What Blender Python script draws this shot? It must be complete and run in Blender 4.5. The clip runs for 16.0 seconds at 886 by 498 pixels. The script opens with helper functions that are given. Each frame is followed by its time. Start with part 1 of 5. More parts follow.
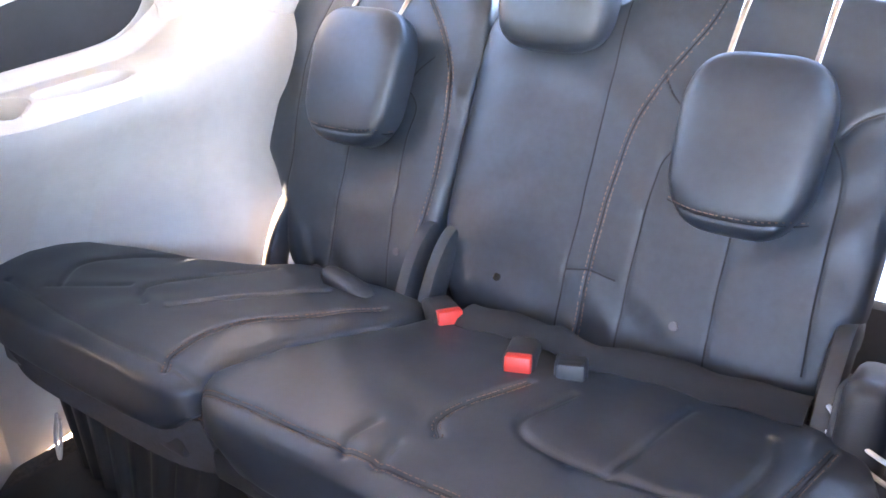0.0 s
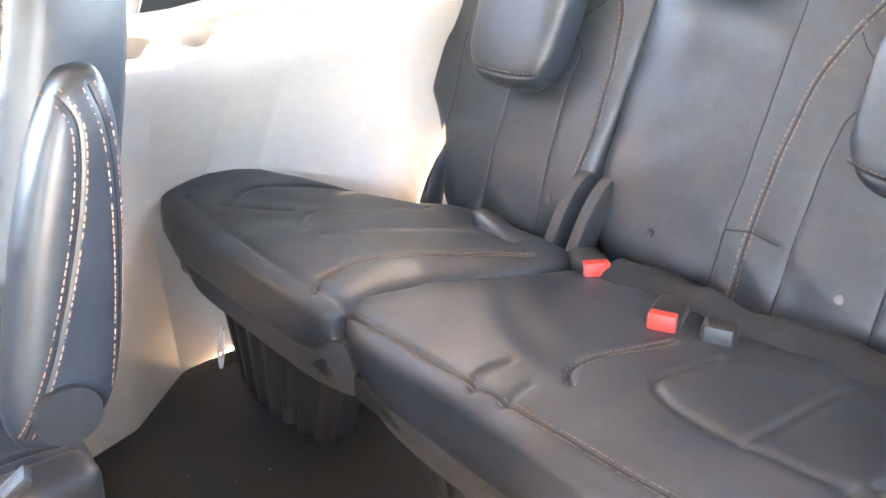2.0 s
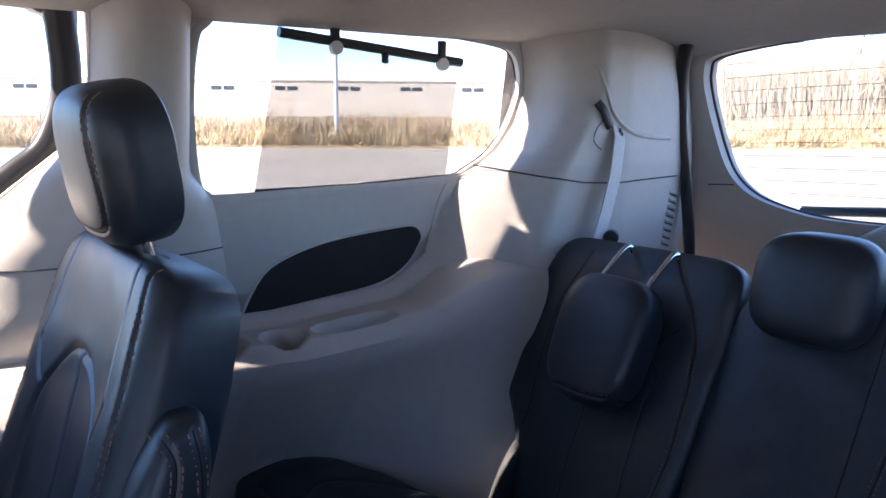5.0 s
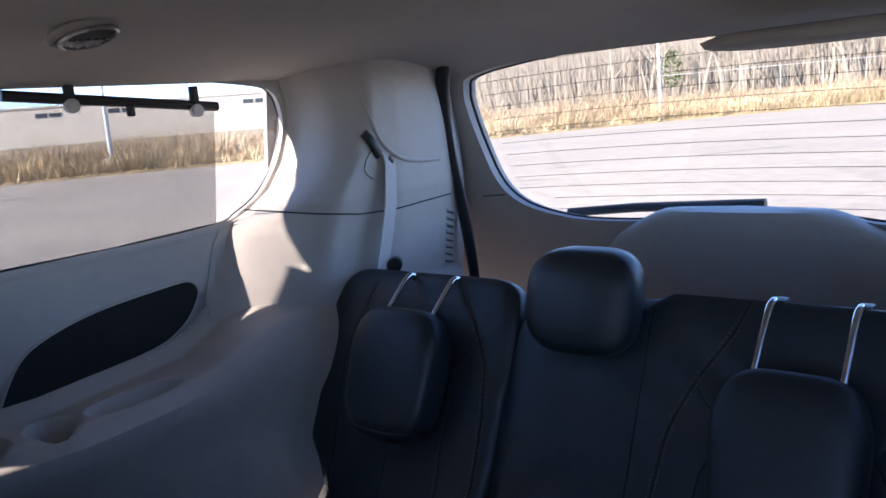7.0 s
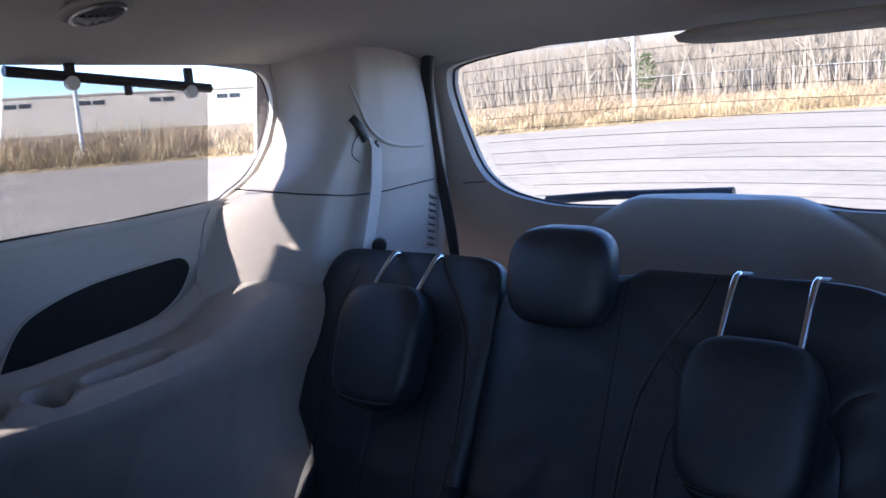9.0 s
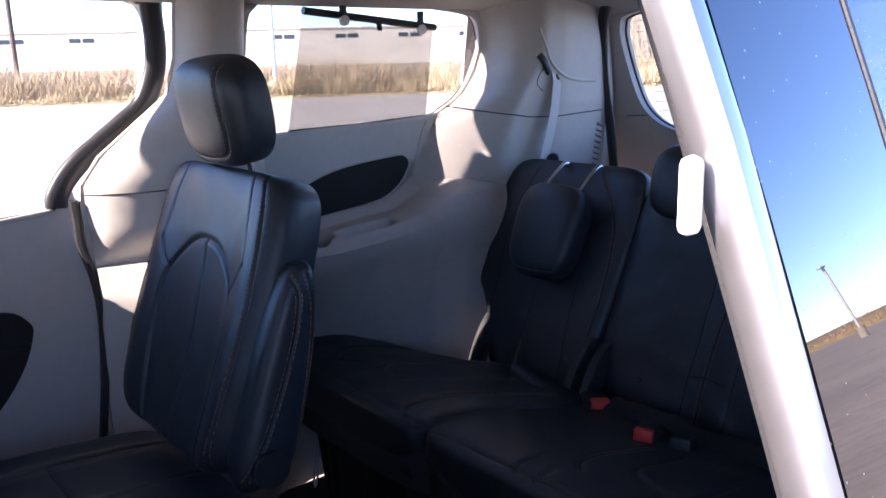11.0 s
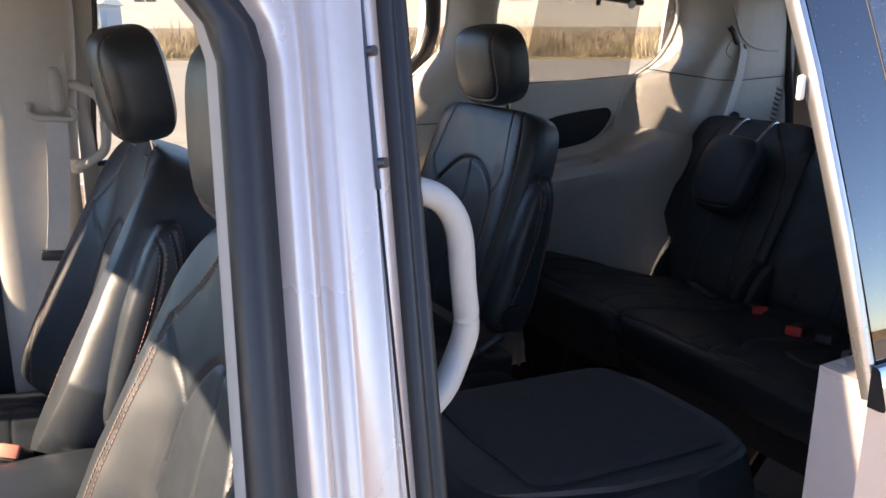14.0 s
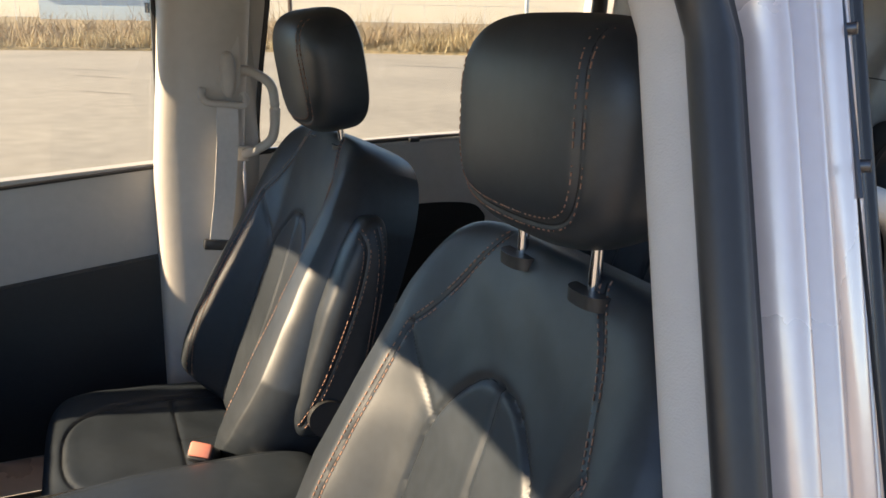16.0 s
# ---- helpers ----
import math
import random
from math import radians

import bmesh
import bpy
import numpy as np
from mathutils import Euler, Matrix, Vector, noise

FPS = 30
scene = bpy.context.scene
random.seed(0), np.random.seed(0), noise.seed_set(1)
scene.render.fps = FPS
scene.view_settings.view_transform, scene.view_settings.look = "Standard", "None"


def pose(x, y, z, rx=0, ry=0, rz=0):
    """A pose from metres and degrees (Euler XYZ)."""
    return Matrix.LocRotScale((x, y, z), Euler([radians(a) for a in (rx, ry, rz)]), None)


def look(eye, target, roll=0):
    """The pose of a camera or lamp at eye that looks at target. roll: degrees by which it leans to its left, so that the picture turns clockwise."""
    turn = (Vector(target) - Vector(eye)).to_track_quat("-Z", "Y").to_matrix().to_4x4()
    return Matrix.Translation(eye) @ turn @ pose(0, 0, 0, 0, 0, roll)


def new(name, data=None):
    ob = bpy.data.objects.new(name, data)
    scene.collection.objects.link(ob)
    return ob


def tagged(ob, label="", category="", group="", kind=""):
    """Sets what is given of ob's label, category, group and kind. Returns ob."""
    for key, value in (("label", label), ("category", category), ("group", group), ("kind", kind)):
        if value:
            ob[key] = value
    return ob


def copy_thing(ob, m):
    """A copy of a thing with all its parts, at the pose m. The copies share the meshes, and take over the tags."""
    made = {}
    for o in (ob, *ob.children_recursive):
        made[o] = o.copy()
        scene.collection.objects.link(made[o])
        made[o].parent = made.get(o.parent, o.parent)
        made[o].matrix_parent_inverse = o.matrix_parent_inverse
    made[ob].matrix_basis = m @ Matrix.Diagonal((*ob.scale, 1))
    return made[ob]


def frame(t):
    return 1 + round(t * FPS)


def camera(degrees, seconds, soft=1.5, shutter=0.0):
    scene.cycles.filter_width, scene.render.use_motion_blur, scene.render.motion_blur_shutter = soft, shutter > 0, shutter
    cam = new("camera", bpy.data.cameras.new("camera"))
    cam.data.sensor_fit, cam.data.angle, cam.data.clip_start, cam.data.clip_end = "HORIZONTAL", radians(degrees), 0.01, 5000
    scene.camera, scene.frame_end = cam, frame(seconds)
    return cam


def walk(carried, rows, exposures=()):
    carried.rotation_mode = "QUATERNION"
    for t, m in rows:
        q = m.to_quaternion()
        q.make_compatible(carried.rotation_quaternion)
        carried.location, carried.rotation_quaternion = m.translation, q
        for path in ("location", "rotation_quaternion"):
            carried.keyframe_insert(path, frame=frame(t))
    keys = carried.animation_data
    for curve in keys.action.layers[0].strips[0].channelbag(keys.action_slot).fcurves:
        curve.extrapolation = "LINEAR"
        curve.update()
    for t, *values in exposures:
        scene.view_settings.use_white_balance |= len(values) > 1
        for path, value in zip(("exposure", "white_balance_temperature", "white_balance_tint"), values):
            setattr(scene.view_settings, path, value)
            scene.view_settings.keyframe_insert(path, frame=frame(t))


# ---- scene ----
cam = camera(57.2, 16.0, soft=1.6, shutter=0.0)
PATH = [
    (0, (0.617, -0.184, 1.345), (-0.478, 1.286, 0.544), -1.5),
    (0.5, (0.636, -0.171, 1.321), (-0.438, 1.218, 0.363), -2.1),
    (1, (0.641, -0.177, 1.3), (-0.446, 1.177, 0.307), -1.7),
    (1.5, (0.643, -0.174, 1.3), (-0.584, 1.082, 0.343), -2.1),
    (2, (0.632, -0.173, 1.323), (-0.726, 0.998, 0.437), -2.0),
    (2.5, (0.619, -0.155, 1.37), (-0.875, 0.947, 0.627), -2.5),
    (3, (0.605, -0.161, 1.428), (-0.998, 0.891, 0.859), -2.4),
    (3.2, (0.603, -0.16, 1.446), (-1.031, 0.875, 0.938), -2.1),
    (5.3, (0.65, -0.191, 1.454), (-0.929, 1.001, 1.162), 0.4),
    (5.5, (0.656, -0.199, 1.452), (-0.858, 1.07, 1.141), 1.0),
    (6, (0.667, -0.207, 1.467), (-0.769, 1.144, 1.13), 0.7),
    (6.5, (0.662, -0.165, 1.511), (-0.69, 1.269, 1.174), -3.6),
    (7, (0.647, -0.123, 1.517), (-0.634, 1.377, 1.187), -4.8),
    (7.5, (0.637, -0.111, 1.518), (-0.595, 1.432, 1.197), -4.6),
    (8, (0.626, -0.097, 1.528), (-0.566, 1.476, 1.206), -4.3),
    (8.5, (0.619, -0.126, 1.519), (-0.579, 1.442, 1.196), -4.1),
    (9, (0.677, -0.196, 1.492), (-0.554, 1.344, 1.154), -3.8),
    (9.5, (0.735, -0.304, 1.476), (-0.655, 1.074, 1.068), -2.7),
    (9.7, (0.777, -0.315, 1.467), (-0.684, 0.982, 1.037), -2.4),
    (10.3, (0.873, -0.492, 1.473), (-0.615, 0.785, 1.027), -2.0),
    (10.75, (0.965, -0.562, 1.475), (-0.535, 0.688, 1.025), -1.6),
    (11.8, (1.216, -0.663, 1.481), (-0.338, 0.506, 1.015), -0.6),
    (12, (1.286, -0.675, 1.5), (-0.317, 0.411, 1.0), -0.6),
    (12.5, (1.42, -0.78, 1.501), (-0.249, 0.221, 1.04), -1.1),
    (13, (1.499, -0.918, 1.501), (-0.176, 0.07, 1.032), -1.0),
    (13.5, (1.502, -1.01, 1.499), (-0.174, -0.028, 1.024), -0.6),
    (14, (1.41, -1.049, 1.491), (-0.291, -0.139, 0.964), -0.2),
    (14.5, (1.339, -1.104, 1.482), (-0.397, -0.282, 0.924), -0.1),
    (15, (1.283, -1.171, 1.489), (-0.459, -0.366, 0.923), 0.2),
    (15.5, (1.227, -1.217, 1.48), (-0.521, -0.424, 0.921), 0.3),
    (16, (1.201, -1.24, 1.473), (-0.564, -0.466, 0.937), 0.9),
]
EXPOSURES = [(0.0, 6.45, 9100, 25), (1.0, 7.65, 11200, 23), (2.3, 6.7, 12800, 21), (3.2, 4.8, 10200, 22), (5.3, 2.55, 6300, 22), (6.3, 2.3, 6250, 22), (7.5, 2.05, 6150, 22), (9.0, 2.1, 5900, 22), (9.6, 2.7, 5400, 24), (11.8, 2.1, 7000, 28), (13.5, 1.85, 7700, 22), (16.0, 1.4, 8400, 13)]
walk(cam, [(t, look(eye, target, roll)) for t, eye, target, roll in PATH], EXPOSURES)

from mathutils.geometry import tessellate_polygon

# ---- light: winter sun ahead and to the right, clear sky ----
SUN_EL, SUN_AZ = 28.0, -9.5      # degrees up, degrees from straight ahead (-y) towards +x
sun_dir = Vector((math.sin(radians(SUN_AZ)) * math.cos(radians(SUN_EL)), -math.cos(radians(SUN_AZ)) * math.cos(radians(SUN_EL)), math.sin(radians(SUN_EL))))
world = bpy.data.worlds.new("sky")
scene.world = world
world.use_nodes = True
wn = world.node_tree.nodes
sky = wn.new("ShaderNodeTexSky")
sky.sky_type, sky.sun_disc = "NISHITA", False
sky.dust_density, sky.ozone_density, sky.air_density = 0.0, 5.0, 0.7
sky.sun_elevation = radians(SUN_EL)
sky.sun_rotation = math.atan2(sun_dir.x, sun_dir.y)
world.node_tree.links.new(sky.outputs[0], wn["Background"].inputs[0])
wn["Background"].inputs[1].default_value = 0.15
sun = new("sun", bpy.data.lights.new("sun", "SUN"))
sun.data.energy, sun.data.angle, sun.data.color = 5.0, radians(0.6), (1.0, 0.89, 0.73)
sun.matrix_world = sun_dir.to_track_quat("Z", "Y").to_matrix().to_4x4()
scene.view_settings.exposure = 0.0


# ---- materials ----
def mat(name, color, rough=0.5, metal=0.0, grain=0.0, grain_scale=400.0, var=0.15, var_scale=6.0, spec=0.5, coat=0.0, kind="noise", sheen=0.0, stains=0.0):
    """Procedural surface: base colour with broad and fine variation, and a fine relief."""
    m = bpy.data.materials.new(name)
    m.use_nodes = True
    nt = m.node_tree
    b = nt.nodes["Principled BSDF"]
    tc = nt.nodes.new("ShaderNodeTexCoord")
    n1 = nt.nodes.new("ShaderNodeTexNoise")
    n1.inputs["Scale"].default_value, n1.inputs["Detail"].default_value = var_scale, 6
    n2 = nt.nodes.new("ShaderNodeTexNoise")
    n2.inputs["Scale"].default_value, n2.inputs["Detail"].default_value = var_scale * 14, 3
    nt.links.new(tc.outputs["Object"], n1.inputs["Vector"])
    nt.links.new(tc.outputs["Object"], n2.inputs["Vector"])
    add = nt.nodes.new("ShaderNodeMath")
    add.operation = "ADD"
    nt.links.new(n1.outputs["Fac"], add.inputs[0])
    nt.links.new(n2.outputs["Fac"], add.inputs[1])
    rng = nt.nodes.new("ShaderNodeMapRange")
    rng.inputs["From Min"].default_value, rng.inputs["From Max"].default_value = 0.6, 1.4
    rng.inputs["To Min"].default_value, rng.inputs["To Max"].default_value = 1 - var, 1 + var
    nt.links.new(add.outputs[0], rng.inputs["Value"])
    mul = nt.nodes.new("ShaderNodeMix")
    mul.data_type, mul.blend_type = "RGBA", "MULTIPLY"
    mul.inputs["Factor"].default_value = 1
    mul.inputs[6].default_value = (*color, 1)
    nt.links.new(rng.outputs[0], mul.inputs[7])
    nt.links.new(mul.outputs[2], b.inputs["Base Color"])
    rr = nt.nodes.new("ShaderNodeMapRange")
    rr.inputs["From Min"].default_value, rr.inputs["From Max"].default_value = 0.3, 0.7
    rr.inputs["To Min"].default_value, rr.inputs["To Max"].default_value = max(0.02, rough - 0.07), min(1, rough + 0.07)
    nt.links.new(n1.outputs["Fac"], rr.inputs["Value"])
    nt.links.new(rr.outputs[0], b.inputs["Roughness"])
    b.inputs["Metallic"].default_value = metal
    b.inputs["Specular IOR Level"].default_value = spec
    b.inputs["Coat Weight"].default_value = coat
    b.inputs["Coat Roughness"].default_value = 0.06
    b.inputs["Sheen Weight"].default_value = sheen
    if grain:
        if kind == "leather":
            g = nt.nodes.new("ShaderNodeTexVoronoi")
            g.feature = "DISTANCE_TO_EDGE"
            out = g.outputs["Distance"]
        else:
            g = nt.nodes.new("ShaderNodeTexNoise")
            g.inputs["Detail"].default_value = 4
            out = g.outputs["Fac"]
        g.inputs["Scale"].default_value = grain_scale
        nt.links.new(tc.outputs["Object"], g.inputs["Vector"])
        bump = nt.nodes.new("ShaderNodeBump")
        bump.inputs["Strength"].default_value, bump.inputs["Distance"].default_value = grain, 0.0015
        nt.links.new(out, bump.inputs["Height"])
        nt.links.new(bump.outputs[0], b.inputs["Normal"])
    return m


def thin_glass(name, tint, f0=0.04, gloss_rough=0.0, dust=0.0):
    """A thin pane: clear through its tint, mirror gloss that grows towards grazing; dust: specks on it."""
    m = bpy.data.materials.new(name)
    m.use_nodes = True
    nt = m.node_tree
    nt.nodes.remove(nt.nodes["Principled BSDF"])
    out = nt.nodes["Material Output"]
    tr, gl, lw, mx = (nt.nodes.new("ShaderNode" + k) for k in ("BsdfTransparent", "BsdfGlossy", "LayerWeight", "MixShader"))
    tr.inputs[0].default_value = (*tint, 1)
    gl.inputs["Roughness"].default_value = gloss_rough
    lw.inputs[0].default_value = 0.5
    pw, mp = nt.nodes.new("ShaderNodeMath"), nt.nodes.new("ShaderNodeMapRange")
    pw.operation, pw.inputs[1].default_value = "POWER", 4.5
    mp.inputs["To Min"].default_value = f0
    nt.links.new(lw.outputs["Facing"], pw.inputs[0])
    nt.links.new(pw.outputs[0], mp.inputs["Value"])
    nt.links.new(mp.outputs[0], mx.inputs[0])
    nt.links.new(tr.outputs[0], mx.inputs[1])
    nt.links.new(gl.outputs[0], mx.inputs[2])
    last = mx
    if dust:
        df, vo, cm, tc, mx2 = (nt.nodes.new("ShaderNode" + k) for k in ("BsdfDiffuse", "TexVoronoi", "Math", "TexCoord", "MixShader"))
        df.inputs[0].default_value = (0.6, 0.58, 0.55, 1)
        vo.inputs["Scale"].default_value = 170
        cm.operation, cm.inputs[1].default_value = "LESS_THAN", dust
        nt.links.new(tc.outputs["Object"], vo.inputs["Vector"])
        nt.links.new(vo.outputs["Distance"], cm.inputs[0])
        nt.links.new(cm.outputs[0], mx2.inputs[0])
        nt.links.new(mx.outputs[0], mx2.inputs[1])
        nt.links.new(df.outputs[0], mx2.inputs[2])
        last = mx2
    nt.links.new(last.outputs[0], out.inputs[0])
    return m


def screen_mat(name, color, open_share, scale):
    """Woven mesh screen: fine round holes through a dark cloth."""
    m = bpy.data.materials.new(name)
    m.use_nodes = True
    nt = m.node_tree
    b = nt.nodes["Principled BSDF"]
    b.inputs["Base Color"].default_value = (*color, 1)
    b.inputs["Roughness"].default_value = 0.8
    tr, mx, v, cmp_, tc = (nt.nodes.new("ShaderNode" + k) for k in ("BsdfTransparent", "MixShader", "TexVoronoi", "Math", "TexCoord"))
    v.inputs["Scale"].default_value = scale
    v.voronoi_dimensions = "2D"
    v.inputs["Randomness"].default_value = 0.0
    sep, comb = nt.nodes.new("ShaderNodeSeparateXYZ"), nt.nodes.new("ShaderNodeCombineXYZ")
    cmp_.operation, cmp_.inputs[1].default_value = "LESS_THAN", open_share
    nt.links.new(tc.outputs["Object"], sep.inputs[0])
    nt.links.new(sep.outputs[1], comb.inputs[0])
    nt.links.new(sep.outputs[2], comb.inputs[1])
    nt.links.new(comb.outputs[0], v.inputs["Vector"])
    nt.links.new(v.outputs["Distance"], cmp_.inputs[0])
    nt.links.new(cmp_.outputs[0], mx.inputs[0])
    nt.links.new(b.outputs[0], mx.inputs[1])
    nt.links.new(tr.outputs[0], mx.inputs[2])
    nt.links.new(mx.outputs[0], nt.nodes["Material Output"].inputs[0])
    return m


# blue of the reflected sky is mixed into the black base colour
LEATHER = mat("black_leather_sky_tint", (0.0195, 0.026, 0.033), 0.43, grain=0.11, grain_scale=480, var=0.25, var_scale=5, kind="leather", spec=0.58)
CLOTH_BLACK = mat("black_seat_cloth", (0.045, 0.045, 0.048), 0.9, grain=0.6, grain_scale=900, var=0.3)
PLASTIC = mat("black_plastic", (0.026, 0.027, 0.029), 0.45, grain=0.25, grain_scale=700)
SHELL = mat("charcoal_seat_shell", (0.05, 0.05, 0.052), 0.6, grain=0.3, grain_scale=500)
RUBBER = mat("black_rubber", (0.026, 0.026, 0.028), 0.40, grain=0.1, grain_scale=300)
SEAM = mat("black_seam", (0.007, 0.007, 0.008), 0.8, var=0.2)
THREAD = mat("rust_thread", (0.31, 0.17, 0.12), 0.7, var=0.3, var_scale=60)
THREAD_DARK = mat("brown_thread", (0.17, 0.095, 0.062), 0.7, var=0.3, var_scale=60)
TRIM = mat("grey_beige_trim", (0.51, 0.48, 0.445), 0.5, grain=0.35, grain_scale=600, var=0.06, var_scale=3)
DOOR_TRIM = mat("mid_grey_door_trim", (0.42, 0.40, 0.37), 0.55, grain=0.3, grain_scale=600, var=0.06, var_scale=3)
HEADLINER = mat("woven_headliner", (0.43, 0.405, 0.37), 0.95, grain=0.6, grain_scale=1100, var=0.07, var_scale=4)
CARPET = mat("black_carpet", (0.10, 0.086, 0.074), 1.0, grain=1.0, grain_scale=500, var=0.55, var_scale=7)
BELT = mat("grey_webbing", (0.60, 0.58, 0.56), 0.75, grain=0.5, grain_scale=700, var=0.08)
CHROME = mat("chrome", (0.75, 0.75, 0.76), 0.12, metal=1.0, var=0.04)
STEEL = mat("grey_steel", (0.35, 0.34, 0.33), 0.4, metal=1.0, var=0.2)
SNAP = mat("dark_snap", (0.10, 0.10, 0.105), 0.3, metal=0.8, var=0.1)
RED = mat("red_button", (0.72, 0.045, 0.03), 0.4, var=0.06)
# warmth of the tan lot it reflects is mixed into the base colour
PAINT = mat("silver_lilac_paint_ground_tint", (0.71, 0.60, 0.555), 0.28, metal=0.35, var=0.04, coat=0.35)
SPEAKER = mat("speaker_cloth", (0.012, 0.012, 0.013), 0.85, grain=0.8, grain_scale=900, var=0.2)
GLASS = thin_glass("clear_glass", (0.93, 0.96, 0.95))
# tinted darker than clear glass to dim the sky on the front seats
WINDSCREEN = thin_glass("windscreen_glass", (0.52, 0.56, 0.55))
FADED_RED = mat("faded_red_button", (0.70, 0.24, 0.17), 0.45, var=0.1)
REAR_GLASS = thin_glass("rear_glass", (0.90, 0.93, 0.92))
TINTED = thin_glass("privacy_glass", (0.36, 0.39, 0.42), 0.20, dust=0.07)
BLACK_GLASS = thin_glass("black_glass", (0.006, 0.006, 0.008), 0.19, dust=0.065)
SATIN = mat("satin_metal", (0.46, 0.45, 0.46), 0.30, metal=0.9, var=0.08)
PALE_PAVING = mat("pale_paving", (0.66, 0.62, 0.55), 0.9, var=0.08, var_scale=0.5)
SCREEN = screen_mat("shade_screen", (0.07, 0.05, 0.046), 0.445, 800)
CONCRETE = mat("pale_concrete_lot", (0.33, 0.282, 0.222), 0.9, grain=0.4, grain_scale=40, var=0.24, var_scale=0.22)
STAIN = mat("dark_concrete_stain", (0.20, 0.17, 0.135), 0.9, var=0.3, var_scale=1.0)
FIELD = mat("dry_field_earth", (0.30, 0.22, 0.12), 1.0, var=0.35, var_scale=0.3)
GRASS = mat("dry_grass", (0.50, 0.39, 0.24), 0.9, var=0.4, var_scale=0.5)
GRASS_DARK = mat("brown_weeds", (0.38, 0.28, 0.18), 0.95, var=0.4, var_scale=0.5)
BARK = mat("grey_bark", (0.27, 0.235, 0.195), 0.95, var=0.3, var_scale=3)
LEAF_GREEN = mat("evergreen", (0.06, 0.085, 0.03), 0.8, var=0.35, var_scale=2)
WALL_WHITE = mat("cream_wall_panel", (0.58, 0.52, 0.44), 0.8, var=0.05, var_scale=0.1)
SHED_BLUE = mat("pale_blue_metal", (0.45, 0.53, 0.58), 0.6, var=0.08, var_scale=0.3)
DARK_WIN = mat("dark_window", (0.03, 0.035, 0.045), 0.2, var=0.1)
GALV = mat("galvanised_steel", (0.55, 0.55, 0.54), 0.5, metal=0.3, var=0.1)
WHITE = mat("white_plastic", (0.75, 0.75, 0.74), 0.4, var=0.03)


# ---- mesh helpers ----
def part(name, bm, material, parent=None, label="", smooth=True):
    me = bpy.data.meshes.new(name)
    bmesh.ops.recalc_face_normals(bm, faces=bm.faces)
    bm.to_mesh(me)
    bm.free()
    me.materials.append(material)
    if smooth:
        for p in me.polygons:
            p.use_smooth = True
        me.set_sharp_from_angle(angle=radians(42))
    ob = new(name, me)
    if parent:
        ob.parent = parent
    if label:
        tagged(ob, label)
    if name in ("stitching", "seam"):
        tagged(ob, kind="stuff")
    return ob


def thing(name, at, label, category, group="", kind=""):
    ob = new(name)
    ob.location = at
    ob.empty_display_size = 0.05
    return tagged(ob, label, category, group, kind)


def box(size, at=(0, 0, 0), bevel=0.0, rot=None, bm=None, seg=2):
    own = bm or bmesh.new()
    tmp = bmesh.new()
    bmesh.ops.create_cube(tmp, size=1)
    bmesh.ops.scale(tmp, vec=size, verts=tmp.verts)
    if bevel:
        bmesh.ops.bevel(tmp, geom=tmp.edges[:], offset=min(bevel, min(size) * 0.49), segments=seg, affect="EDGES", profile=0.5)
    if rot:
        bmesh.ops.rotate(tmp, matrix=Euler([radians(a) for a in rot]).to_matrix(), verts=tmp.verts)
    bmesh.ops.translate(tmp, vec=at, verts=tmp.verts)
    me = bpy.data.meshes.new("tmp")
    tmp.to_mesh(me)
    tmp.free()
    own.from_mesh(me)
    bpy.data.meshes.remove(me)
    return own


def smooth_line(pts, n=6):
    """Catmull-Rom through the points."""
    P = [Vector(p) for p in pts]
    out = []
    for i in range(len(P) - 1):
        a, b, c, d = P[max(i - 1, 0)], P[i], P[i + 1], P[min(i + 2, len(P) - 1)]
        for k in range(n):
            t = k / n
            out.append(0.5 * ((2 * b) + (c - a) * t + (2 * a - 5 * b + 4 * c - d) * t * t + (3 * b - a - 3 * c + d) * t ** 3))
    out.append(P[-1])
    return out


def sweep(pts, profile, up=(0, 0, 1), bm=None, closed=False, caps=True):
    """A profile (list of 2D points: sideways, up) along a line."""
    own = bm or bmesh.new()
    P = [Vector(p) for p in pts]
    rings = []
    for i, p in enumerate(P):
        if closed:
            d = P[(i + 1) % len(P)] - P[i - 1]
        else:
            d = P[min(i + 1, len(P) - 1)] - P[max(i - 1, 0)]
        d.normalize()
        s = d.cross(Vector(up))
        if s.length < 1e-4:
            s = d.cross(Vector((0, 1, 0.01)))
        s.normalize()
        u = s.cross(d)
        rings.append([own.verts.new(p + s * a + u * b) for a, b in profile])
    n = len(profile)
    for i in range(len(rings) - (0 if closed else 1)):
        r0, r1 = rings[i], rings[(i + 1) % len(rings)]
        for k in range(n):
            own.faces.new((r0[k], r0[(k + 1) % n], r1[(k + 1) % n], r1[k]))
    if caps and not closed:
        own.faces.new(rings[0][::-1])
        own.faces.new(rings[-1])
    return own


def disc(r, n=12, sx=1.0):
    return [(r * sx * math.cos(2 * math.pi * k / n), r * math.sin(2 * math.pi * k / n)) for k in range(n)]


def tube(pts, r, n=10, bm=None, smooth=0):
    return sweep(smooth_line(pts, smooth) if smooth else pts, disc(r, n), bm=bm)


def oval_profile(a, b, e=0.5, n=20):
    out = []
    for k in range(n):
        t = 2 * math.pi * k / n
        c, s = math.cos(t), math.sin(t)
        out.append((a * math.copysign(abs(c) ** e, c), b * math.copysign(abs(s) ** e, s)))
    return out


